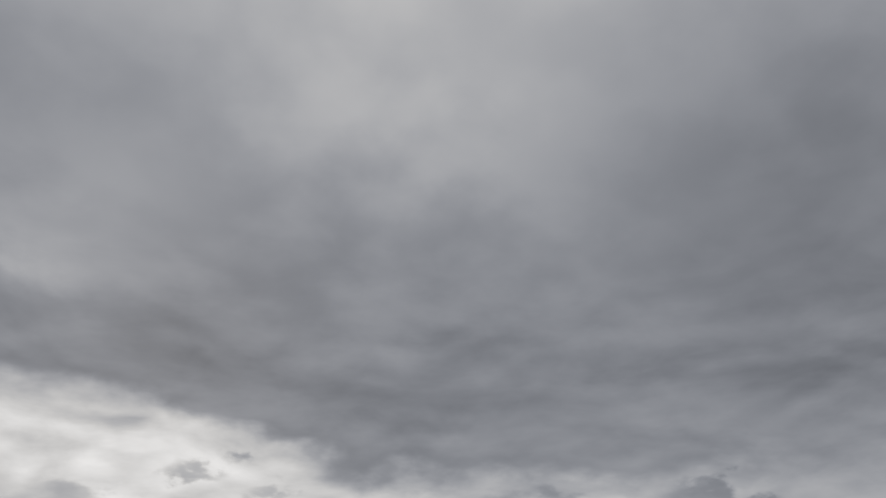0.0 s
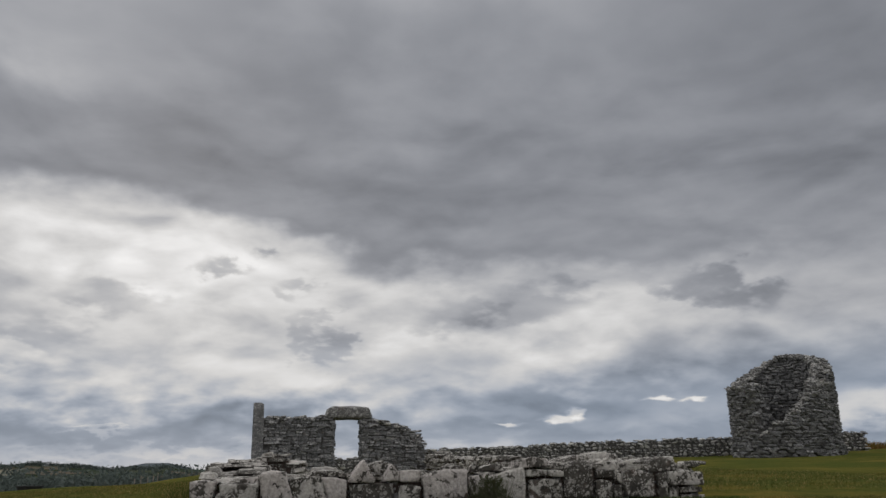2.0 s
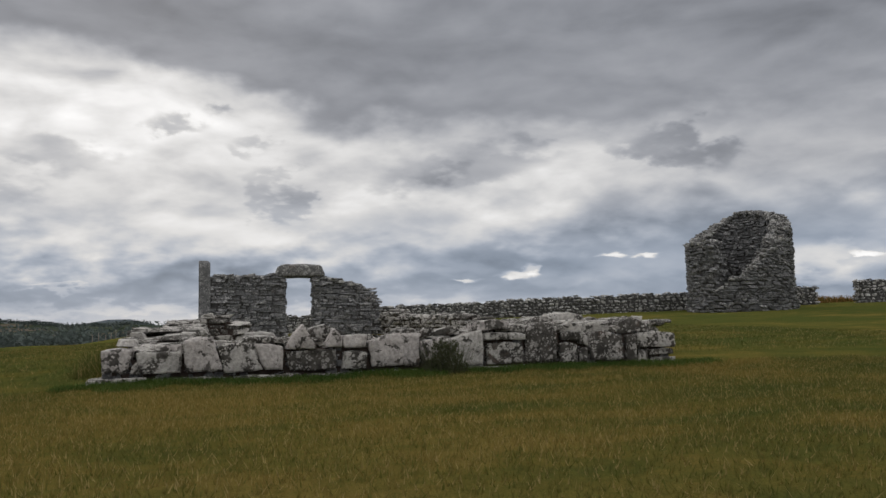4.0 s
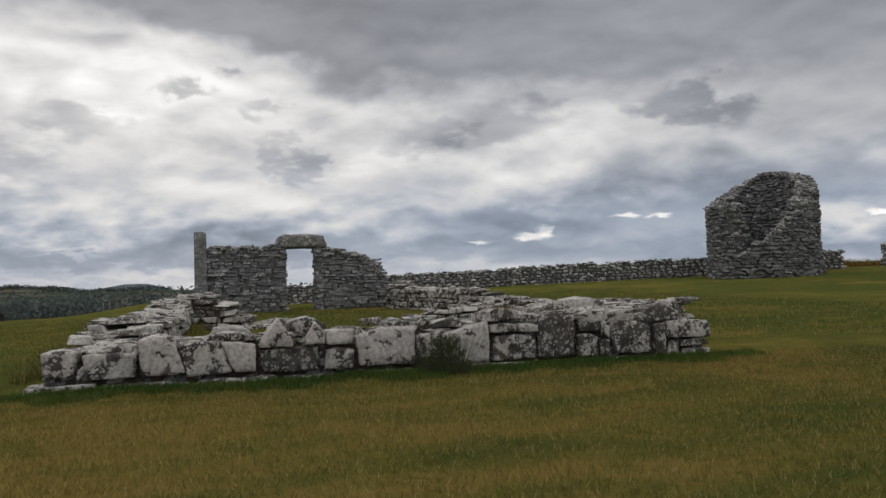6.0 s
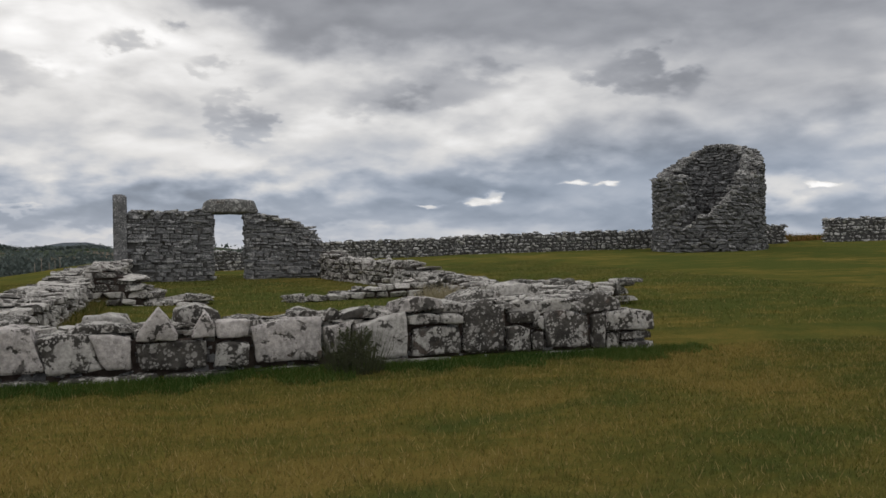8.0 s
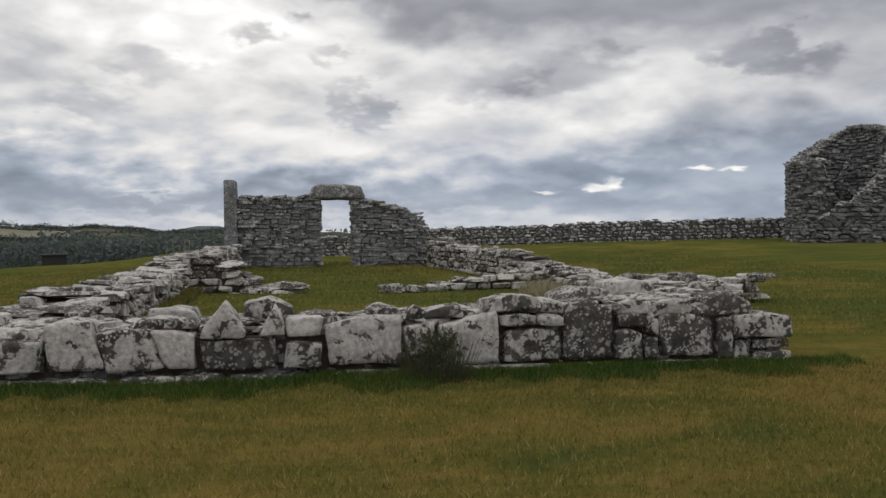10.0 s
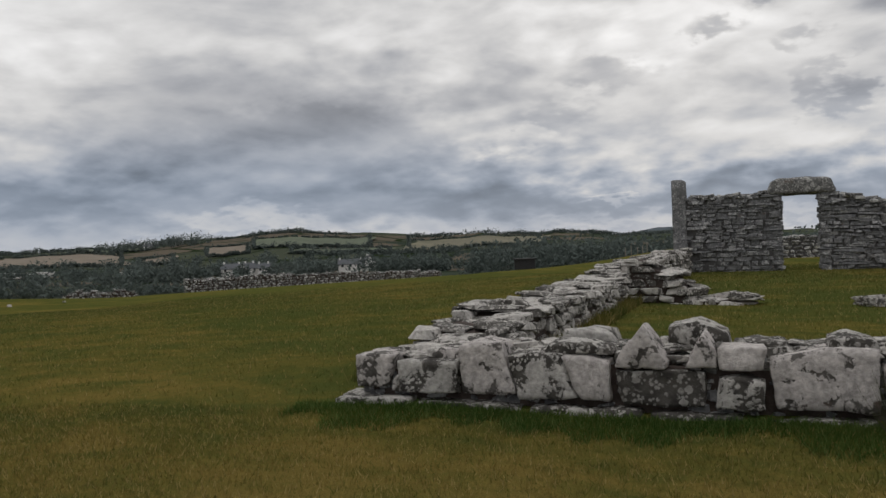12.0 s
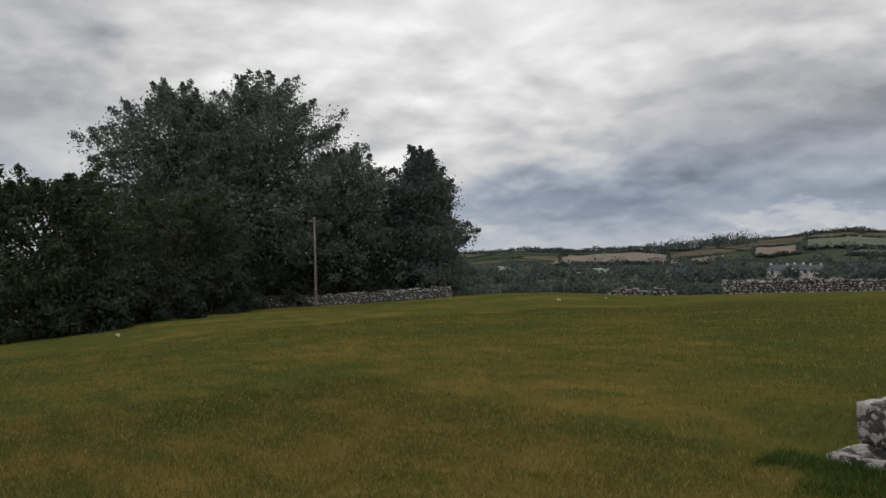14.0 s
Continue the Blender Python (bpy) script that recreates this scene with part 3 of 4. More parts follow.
# slabs lying on it, set back from the face
slabs = [(0.62, 1.12, 0.14, 0.46, (0.50, 0.63, 0.62), P, 0.62), (1.95, 2.57, 0.06, 0.60, (0.69, 0.70, 0.66), F, 0.45), (1.98, 2.52, 0.55, 0.64, (0.76, 0.78, 0.74), F, 0.4), (2.98, 3.56, 0.50, 0.60, (0.82, 0.86, 0.76), F, 0.5),
         (3.55, 4.05, 0.45, 0.55, (0.68, 0.70, 0.68), F, 0.4), (4.30, 4.72, 0.22, 0.64, (0.74, 0.77, 0.74), F, 0.4), (4.93, 5.37, 0.05, 0.64, (0.71, 0.75, 0.77), F, 0.4), (4.74, 5.00, 0.12, 0.62, (0.72, 0.78, 0.70), F, 0.3)]
slabs += [(5.59, 6.25, 0.04, 0.70, (0.82, 0.86, 0.83), P, 0.5), (6.22, 6.55, 0.12, 0.66, (0.78, 0.80, 0.78), F, 0.5), (6.55, 7.25, 0.50, 0.70, (0.82, 0.92, 0.88), T, 0.55), (7.10, 7.55, 0.10, 0.63, (0.74, 0.80, 0.76), T, 0.5),
          (7.50, 8.22, 0.08, 0.61, (0.75, 0.80, 0.68), T, 0.55), (7.30, 8.00, 0.85, 0.72, (0.94, 0.99, 0.92), T, 0.5), (8.23, 8.83, 0.10, 0.58, (0.79, 0.85, 0.74), F, 0.55), (8.25, 8.80, 0.62, 0.60, (0.84, 0.84, 0.74), T, 0.5)]
for i, (x0, x1, y0, z0, tops, mt, deep) in enumerate(slabs):
    face_stone(wall_front, (x0, x1), (x0 + 0.03, x1 - 0.04), z0, tops, 200 + i, mt, y=y0, deep=deep, worn=0.05)
# plinth course, sunk into the turf
rng = random.Random(5)
x = -0.22
i = 0
while x < 9.1:
    w = min(rng.uniform(0.35, 1.15), 9.32 - x)
    t = 0.165 - 0.008 * x + rng.uniform(-0.025, 0.01)
    face_stone(wall_front, (x, x + w), (x + 0.02, x + w - 0.02), -0.22, (t - rng.uniform(0, 0.02), t, t - rng.uniform(0, 0.03)), 300 + i, M_FACE, y=(-0.13 if i == 0 else -0.07) + rng.uniform(-0.03, 0.03), deep=0.5)
    x += w + 0.03
    i += 1
# small rubble between and behind the large stones
pile = Pile("stone", M_TOP, M_TOPJ, 77)
for i in range(360):
    x, y = rng.uniform(0.1, 9.2), rng.uniform(0.25, 1.02)
    lz = rng.uniform(0.04, 0.11)
    pile.add(x, y, 0.05 + front_top(x) - rng.uniform(0.02, 0.11), rng.uniform(0.16, 0.60), rng.uniform(0.14, 0.44), lz,
             (rng.uniform(-0.14, 0.14), rng.uniform(-0.14, 0.14), rng.uniform(-0.6, 0.6)))
pile.flush(wall_front, 150)
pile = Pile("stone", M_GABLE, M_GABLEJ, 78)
for i in range(260):  # dark packing in the joints
    x, z = rng.uniform(0.05, 9.2), rng.uniform(0.1, 0.62)
    if z < front_top(x) - 0.02:
        pile.add(x, 0.20, z, rng.uniform(0.07, 0.2), 0.18, rng.uniform(0.05, 0.12), (rng.uniform(-0.2, 0.2), rng.uniform(-0.2, 0.2), rng.uniform(-0.2, 0.2)))
pile.flush(wall_front, 80)

# ---- the other walls of the church ----
CH = dict(mat=M_TOP, mass=M_TOPJ, top_size=(0.22, 0.72), tilt=0.13, jitter=0.26, course=(0.09, 0.22))
rubble_wall("wall_left", "low ruined nave wall of rubble capped with pale lichened slabs", (0.72, 0.5), (0.98, 21.1), 1.15,
            wavy((0.46, 0.56, 0.50, 0.52, 0.50, 0.70, 0.74, 0.72, 0.70, 0.72, 0.86), 20.6, 0.08, 2), 21, limit=300, near=(0.7, 1, 0.5), top_rough=0.07, **CH)
rubble_wall("wall_cross_left", "broken stub of the cross wall, lichened rubble", (1.3, 9.3), (2.6, 9.1), 0.9, wavy((0.95, 0.8, 0.66, 0.32), 1.3, 0.06, 3), 31, limit=120, **CH)
rubble_wall("wall_cross_footing_left", "low line of footing stones in the grass", (2.5, 8.75), (3.5, 8.65), 0.5, wavy((0.1, 0.18, 0.24), 1.0, 0.03, 4), 33, limit=60, **CH)
rubble_wall("wall_cross_right", "low footing of the cross wall, pale flat stones", (5.3, 8.3), (8.9, 8.9), 0.7, wavy((0.12, 0.2, 0.26, 0.30, 0.42), 3.65, 0.05, 5), 35, limit=160, **CH)
rubble_wall("wall_right", "ruined nave side wall of lichen-streaked rubble", (8.75, 21.0), (9.45, 11.6), 1.0, wavy((1.1, 0.85, 0.72, 0.74, 0.72), 9.4, 0.06, 6), 41, limit=240, near=(9.3, 12, 1), **CH)
rubble_wall("wall_right_low", "tumbled lower stretch of the side wall with lichened stones", (9.4, 11.7), (8.7, 1.0), 1.0, wavy((0.55, 0.48, 0.5, 0.46, 0.56, 0.66), 10.7, 0.1, 7), 43, limit=280, near=(8.7, 2, 1), **CH)
rubble_wall("wall_annex", "low grassy footing wall running out from the ruin", (9.5, 5.6), (11.9, 5.2), 0.8, wavy((0.45, 0.4, 0.56, 0.40, 0.5, 0.2), 3.0, 0.08, 8), 47, limit=160, **CH)


# ---- the west gable with its doorway ----
def gable_top(u):
    """Top of the gable above the ground at u metres from its left edge (x = 0.90)."""
    return float(np.interp(u, (0, 0.44, 0.46, 1.2, 2.5, 3.1, 5.1, 5.2, 6.1, 6.7, 7.3, 7.6, 7.7), (3.22, 3.24, 2.62, 2.66, 2.58, 2.75, 2.7, 2.52, 2.32, 2.17, 1.76, 1.32, 1.0))) + 0.03 * noise.noise((u * 4, 0, 0))


GX, GY, GT = 0.90, 22.0, 0.85
DOOR0, DOOR1, DOORH = 3.50, 4.66, 2.52


def gable_piece(name, x0, x1, z0f, z1f, parent=None):
    st = []
    for x in np.linspace(x0, x1, 12).tolist():
        st.append((GX + x, GY, 0.1 + z0f(x), 0.45 + z1f(x), 0.0, 1.0))
    return core_mesh(name, st, GT / 2 - 0.08, M_CORE)


gable = new("wall_gable", gable_piece("wall_gable", 0.1, DOOR0 - 0.08, lambda x: 0.0, lambda x: min(gable_top(x), 2.66) - 0.12))
tagged(gable, "dark ruined gable wall of coursed rubble with an empty doorway", "stone wall", kind="structure")
part("core", gable_piece("core", DOOR1 + 0.08, 7.5, lambda x: 0.0, lambda x: gable_top(x) - 0.14), gable)
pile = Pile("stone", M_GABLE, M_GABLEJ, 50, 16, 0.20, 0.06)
rng = random.Random(51)
for side in (-1, 1):
    z = -0.1
    while z < 3.3:
        ch = rng.choice((rng.uniform(0.06, 0.11), rng.uniform(0.09, 0.15), rng.uniform(0.13, 0.23)))
        u = -rng.uniform(0.0, 0.2) if z > 2.6 else 0.0
        while u < 7.7:
            ln = rng.choice((rng.uniform(0.14, 0.3), rng.uniform(0.25, 0.75))) * (1.2 if ch > 0.16 else 1.0)
            if u < DOOR0 < u + ln:
                ln = max(0.10, DOOR0 - u)
            if u < DOOR1 and u >= DOOR0 - 0.001 and z < DOORH:
                u = DOOR1
                continue
            mid = u + ln / 2
            if z + ch * 0.7 < gable_top(mid) and mid > 0.5 and not (3.0 < mid < 5.25 and z > DOORH - 0.04):
                inset = rng.uniform(-0.05, 0.03)
                wave = 0.10 * noise.noise((mid * 0.9, z * 1.3, side * 2.0)) * min(1.0, z)
                pieces = 2 if ch > 0.15 and rng.random() < 0.4 else 1
                for q in range(pieces):
                    pile.add(GX + mid, GY + side * (GT / 2 - 0.15 + inset + rng.uniform(-0.02, 0.02)), 0.47 + z + ch * (q + 0.5) / pieces + wave, ln * 1.02, 0.32, ch / pieces * rng.uniform(0.9, 1.12),
                             (rng.uniform(-0.03, 0.03), rng.uniform(-0.06, 0.06), rng.uniform(-0.05, 0.05)))
            u += ln + rng.uniform(0.0, 0.018)
        z += ch
# jambs, ragged top and the upright corner stub
z = 0.0
while z < DOORH - 0.05:
    ch = rng.uniform(0.12, 0.26)
    ch = min(ch, DOORH - z)
    lean = 0.05 * z / DOORH
    for s, xx in ((1, DOOR0 - 0.16 + lean), (-1, DOOR1 + 0.16 - lean)):
        pile.add(GX + xx, GY, 0.47 + z + ch / 2, 0.36, GT * rng.uniform(0.97, 1.02), ch * 0.98, (0, 0, rng.uniform(-0.02, 0.02)))
    z += ch
pile.flush(gable, 255, near=(4, 21, 1.6))
pile = Pile("stone", M_RIM, M_RIMJ, 55, 12, 0.22, 0.11)
for i in range(170):
    u = rng.uniform(0.5, 7.6)
    if 3.0 < u < 5.2:
        continue
    pile.add(GX + u, GY + rng.uniform(-0.4, 0.35), 0.47 + gable_top(u) - rng.uniform(0.0, 0.12), rng.uniform(0.15, 0.45), rng.uniform(0.15, 0.4), rng.uniform(0.06, 0.15),
             (rng.uniform(-0.2, 0.2), rng.uniform(-0.2, 0.2), rng.uniform(-0.5, 0.5)))
pile.flush(gable, 45, near=(4, 21, 3))
slab = face_stone(gable, (GX + 3.02, GX + 5.20), (GX + 3.24, GX + 5.02), 0.47 + DOORH, (0.47 + 3.06, 0.47 + 3.10, 0.47 + 3.05), 900, M_RIM, y=GY - GT / 2 - 0.05, deep=0.95, worn=0.2)
slab.name = "lintel"
tagged(slab, "massive rounded door lintel stone")
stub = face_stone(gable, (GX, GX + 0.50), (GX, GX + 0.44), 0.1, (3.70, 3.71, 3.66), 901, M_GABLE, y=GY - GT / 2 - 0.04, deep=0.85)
stub.name = "corner_pier"
tagged(stub, "tall squared corner pier standing above the wall")


# ---- round tower stump ----
def build_tower():
    cx, cy, r_out, r_in = 31.4, 27.9, 3.0, 1.85
    base = ground_z(cx, cy) - 0.05
    back = math.atan2(-10.3 - cy, 2.5 - cx)  # bearing of the broken side
    rng = random.Random(8)

    def rim(a):
        """Height of the broken rim by angle away from the breach, to its right side positive."""
        d = math.degrees((a - back + math.pi) % (2 * math.pi) - math.pi)
        return float(np.interp(d, (-180, -168, -156, -134, -110, -90, -60, -40, -28, -26, -18, -13, -11, 4, 8, 18, 26, 32, 52, 72, 90, 110, 134, 166, 180), (6.0, 5.75, 5.5, 4.95, 4.4, 4.0, 4.0, 4.0, 4.0, 1.15, 1.35, 1.5, 1.85, 1.85, 2.1, 2.5, 2.75, 3.2, 3.9, 4.6, 5.0, 5.5, 5.9, 6.1, 6.0)))

    n = 180
    verts, faces = [], []
    for i in range(n):
        a = 2 * math.pi * i / n
        h = rim(a) - 0.12
        for r, z in ((r_out - 0.12, -0.4), (r_out - 0.14, h), (r_in + 0.12, h), (r_in + 0.1, -0.4)):
            verts.append((cx + r * math.cos(a), cy + r * math.sin(a), base + z))
    for i in range(n):
        j = (i + 1) % n
        for q in range(4):
            faces.append((4 * i + q, 4 * j + q, 4 * j + (q + 1) % 4, 4 * i + (q + 1) % 4))
    tower = new("round_tower", mesh_of("round_tower", verts, faces, M_CORE))
    tagged(tower, "broken round tower stump of dark lichened rubble stone", "tower")
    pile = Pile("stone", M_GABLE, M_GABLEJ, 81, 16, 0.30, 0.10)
    for r, outer in ((r_out, 1), (r_in, -1)):
        z = -0.15
        while z < 6.1:
            ch = rng.choice((rng.uniform(0.08, 0.14), rng.uniform(0.14, 0.25)))
            a = 0.0
            while a < 2 * math.pi:
                ln = rng.uniform(0.2, 0.65)
                am = a + ln / 2 / r
                if z + ch * 0.6 < rim(am) + 0.08 * noise.noise((am * 9, z, 0)):
                    batter = (0.10 if z < 0.55 else 0.0) if outer > 0 else 0.0
                    q = r - outer * 0.15 + rng.uniform(-0.04, 0.05) + batter
                    pile.add(cx + q * math.cos(am), cy + q * math.sin(am), base + z + ch / 2 + 0.08 * noise.noise((am * 4, z, r)), 0.34, ln * 1.06, ch * rng.uniform(0.85, 1.25), (rng.uniform(-0.14, 0.14), rng.uniform(-0.08, 0.08), am + rng.uniform(-0.1, 0.1)))
                a += ln / r
            z += ch
    z = 1.1
    while z < 3.8:  # broken face of the wall at the breach
        ch = rng.uniform(0.14, 0.26)
        q = r_in + 0.1
        while q < r_out - 0.1:
            ln = rng.uniform(0.2, 0.42)
            a = back - radians(29.0 + rng.uniform(-2.0, 2.5))
            pile.add(cx + (q + ln / 2) * math.cos(a), cy + (q + ln / 2) * math.sin(a), base + z + ch / 2, ln * 1.05, 0.34, ch, (rng.uniform(-0.1, 0.1), rng.uniform(-0.1, 0.1), a + rng.uniform(-0.15, 0.15)))
            q += ln
        z += ch
    pile.flush(tower, 260, near=(27.5, 21.5, 3.0))
    pile = Pile("stone", M_RIM, M_RIMJ, 83, 12, 0.22, 0.11)
    for i in range(420):
        a = rng.uniform(0, 2 * math.pi)
        q = rng.uniform(r_in, r_out - 0.05)
        pile.add(cx + q * math.cos(a), cy + q * math.sin(a), base + rim(a) - rng.uniform(-0.05, 0.12), rng.uniform(0.2, 0.5), rng.uniform(0.2, 0.5), rng.uniform(0.08, 0.2),
                 (rng.uniform(-0.3, 0.3), rng.uniform(-0.3, 0.3), rng.uniform(-1, 1)))
    pile.flush(tower, 60, near=(28.5, 23.5, 5.0))
    return tower


build_tower()


# ---- dry stone boundary walls ----
def dry_wall(name, label, a, b, tall, seed, thick=0.7):
    full = math.hypot(b[0] - a[0], b[1] - a[1])
    return rubble_wall(name, label, a, b, thick, wavy((tall,) * 9, full, 0.10, seed), seed, M_DRY, M_DRY, 0, course=(0.13, 0.25), length=(0.2, 0.5), depth=0.36, wild=2.2, jitter=0.28, cut=0.17, core=M_CORE,
                       sides=(1, -1), top_rough=0.14, top_size=(0.2, 0.45))


dry_wall("wall_boundary_back", "long dry stone boundary wall of loose grey boulders", (2.0, 36.2), (19.0, 35.4), 1.05, 61)
dry_wall("wall_boundary_tower", "dry stone boundary wall running up to the tower", (19.0, 35.4), (38.5, 30.0), 1.12, 62)
dry_wall("wall_boundary_right", "dry stone wall end beyond the tower gap", (41.3, 29.6), (70.0, 18.0), 1.45, 63)
rubble_wall("wall_field", "loose dry stone field wall below the crest of the pasture", (-50.0, 56.5), (-33.0, 82.0), 0.8, wavy((1.35, 1.25, 1.4, 1.1, 1.2, 0.95, 1.0, 0.7), 30.6, 0.25, 64), 64, M_DRY, M_DRY, 0, course=(0.2, 0.36), length=(0.25, 0.65), depth=0.4, wild=4.0, jitter=0.28, cut=0.15, top_rough=0.25, top_size=(0.3, 0.6))
rubble_wall("wall_field_end", "overgrown tumbled end of the field wall", (-57.0, 48.0), (-52.5, 52.5), 0.9, wavy((0.3, 0.75, 0.5, 0.8, 0.35), 6.4, 0.2, 65), 65, M_DRY, M_DRY, 0, course=(0.2, 0.36), length=(0.25, 0.65), depth=0.4, wild=4.0, jitter=0.28, cut=0.15, top_rough=0.25)
dry_wall("wall_trees", "dry stone wall in front of the trees", (-61.5, 13.2), (-56.6, 29.3), 0.95, 66)


# ---- trees and bushes ----
def tube(verts, faces, pts, sides=7):
    """A tapered limb through points of (x, y, z, radius)."""
    base = len(verts)
    for i, (x, y, z, r) in enumerate(pts):
        q, w = pts[max(i - 1, 0)], pts[min(i + 1, len(pts) - 1)]
        d = Vector((w[0] - q[0], w[1] - q[1], w[2] - q[2])).normalized()
        s = d.orthogonal().normalized()
        t = d.cross(s)
        for j in range(sides):
            a = 2 * math.pi * j / sides
            v = Vector((x, y, z)) + (s * math.cos(a) + t * math.sin(a)) * r
            verts.append(tuple(v))
    for i in range(len(pts) - 1):
        for j in range(sides):
            n = (j + 1) % sides
            faces.append((base + i * sides + j, base + i * sides + n, base + (i + 1) * sides + n, base + (i + 1) * sides + j))
    faces.append(tuple(base + (len(pts) - 1) * sides + j for j in range(sides)))


def leaves_mesh(name, clumps, per, size, mat, seed, flat=0.0):
    """Many small leaf sprays round clump centres of (x, y, z, radius)."""
    g = np.random.default_rng(seed)
    c = np.repeat(np.array(clumps), per, axis=0)
    n = len(c)
    p = c[:, :3] + np.clip(g.normal(size=(n, 3)), -2.2, 2.2) * c[:, 3:4] * np.array([0.56, 0.56, 0.46])
    u = g.normal(size=(n, 3))
    u[:, 2] -= flat
    u /= np.linalg.norm(u, axis=1, keepdims=True)
    v = np.cross(u, g.normal(size=(n, 3)))
    v /= np.linalg.norm(v, axis=1, keepdims=True)
    s = (size * g.uniform(0.5, 1.4, n))[:, None]
    quad = np.stack([p - u * s, p + v * s * 0.45, p + u * s, p - v * s * 0.45], axis=1).reshape(-1, 3)
    me = bpy.data.meshes.new(name)
    me.vertices.add(4 * n)
    me.vertices.foreach_set("co", quad.ravel())
    me.loops.add(4 * n)
    me.loops.foreach_set("vertex_index", np.arange(4 * n))
    me.polygons.add(n)
    me.polygons.foreach_set("loop_start", np.arange(0, 4 * n, 4))
    me.update()
    me.materials.append(mat)
    return me


def tree(name, label, x, y, tall, spread, seed, mat, clear=0.12, lumps=60, per=230, leaf=0.28, shape="round", category="tree"):
    rng = random.Random(seed)
    z0 = ground_z(x, y) - 0.1
    root = new(name)
    root.location = (x, y, z0)
    tagged(root, label, category)
    verts, faces = [], []
    tr = tall * 0.022
    tube(verts, faces, [(0, 0, 0, tr * 1.5), (0.1, 0, tall * 0.1, tr), (0.15, 0.1, tall * 0.35, tr * 0.8), (0.0, 0.2, tall * 0.6, tr * 0.5), (0.1, 0.1, tall * 0.88, tr * 0.12)], 9)
    clumps, sprays = [], []
    for i in range(lumps):
        f = (i + rng.random()) / lumps
        zz = tall * (clear + (1 - clear) * f)
        h = (zz / tall - clear) / (1 - clear)
        if shape == "round":
            w = spread * math.sqrt(max(0.0, 1 - (2 * h - 0.92) ** 2 / 1.35)) * (1.0 if h < 0.9 else 0.6)
        elif shape == "pine":
            w = spread * (1.05 - h) ** 0.55 * (0.75 + 0.35 * math.sin(h * 19))
        else:
            w = spread * math.sqrt(max(0.0, 1 - h * h * h * 0.85))
        a = i * 2.39996 + rng.uniform(-0.5, 0.5)
        q = w * math.sqrt(rng.uniform(0.12, 1.0))
        cr = (tall * 0.062 + spread * 0.075) * rng.uniform(0.6, 1.3) * (1.0 - (0.0 if shape == "dome" else 0.25) * max(0.0, h - 0.6) / 0.4)
        cx, cy = q * math.cos(a), q * math.sin(a)
        clumps.append((cx, cy, min(zz, tall - cr * 0.8), cr))
        if i % 3 == 0 and q > spread * 0.3:
            s = max(0.08, h * 0.75 + clear * 0.5) * tall * 0.85
            s = min(s, zz)
            tube(verts, faces, [(0.1, 0.1, s, tr * 0.4), (cx * 0.5, cy * 0.5, (s + zz) / 2 + 0.2, tr * 0.25), (cx, cy, zz, tr * 0.06)], 5)
        if rng.random() < 0.95:  # ragged sprays past the outline
            out = Vector((cx, cy, (zz - tall * 0.45) * 0.45 + rng.uniform(-1, 2) * tall * 0.03)).normalized()
            for q in (1, 2, 3):
                w2 = cr * (0.40 + 0.26 * q)
                sprays.append((cx + out.x * w2, cy + out.y * w2, zz + out.z * w2 + 0.02 * q * cr, cr * (0.46 - 0.10 * q)))
    if shape in ("round", "pine"):  # shaded heart of the crown
        for i in range(110):
            h = 0.06 + 0.76 * (i + rng.random()) / 110
            a, q = i * 2.39996, spread * 0.62 * math.sqrt(rng.random()) * math.sqrt(max(0.05, 1 - (1.9 * h - 0.8) ** 2))
            clumps.append((q * math.cos(a), q * math.sin(a), tall * h, (tall * 0.06 + spread * 0.07) * rng.uniform(0.8, 1.2)))
    part("trunk", mesh_of("trunk", verts, faces, M_BARK, True), root)
    crown = part("crown", leaves_mesh("crown", clumps, per, leaf, mat, seed), root)
    if sprays:
        part("spray", leaves_mesh("spray", sprays, max(8, per // 4), leaf * 0.95, mat, seed + 500), crown)
    return root


tree("broadleaf_tree", "tall dark broadleaf tree with a ragged feathery crown", -67.5, 15.9, 20.0, 7.9, 11, M_LEAF, clear=0.04, lumps=250, per=190, leaf=0.16)
tree("broadleaf_tree", "tall dark broadleaf tree with a dense round crown", -70.0, 8.9, 19.4, 7.4, 12, M_LEAF, clear=0.04, lumps=250, per=190, leaf=0.16)
tree("broadleaf_tree", "dark broadleaf tree beside the wall, lower crown", -66.0, 23.0, 13.8, 5.9, 13, M_LEAF, clear=0.06, lumps=170, per=190, leaf=0.16)
tree("pine_tree", "dark pine with tufted, uneven branches", -63.0, 30.0, 13.4, 5.6, 14, M_NEEDLE, clear=0.06, lumps=170, per=190, leaf=0.16, shape="pine")
tree("hawthorn_tree", "broad dark green hawthorn growing to the ground", -47.0, -3.4, 8.8, 6.2, 15, M_LEAF2, clear=0.0, lumps=230, per=180, leaf=0.14, shape="dome")
tree("hawthorn_tree", "broad dark green hawthorn growing to the ground", -55.0, 5.5, 8.5, 5.5, 16, M_LEAF2, clear=0.0, lumps=140, per=110, leaf=0.16, shape="dome")
tree("hawthorn_tree", "broad dark green hawthorn growing to the ground", -49.0, -14.0, 10.0, 6.5, 19, M_LEAF2, clear=0.0, lumps=140, per=110, leaf=0.16, shape="dome")
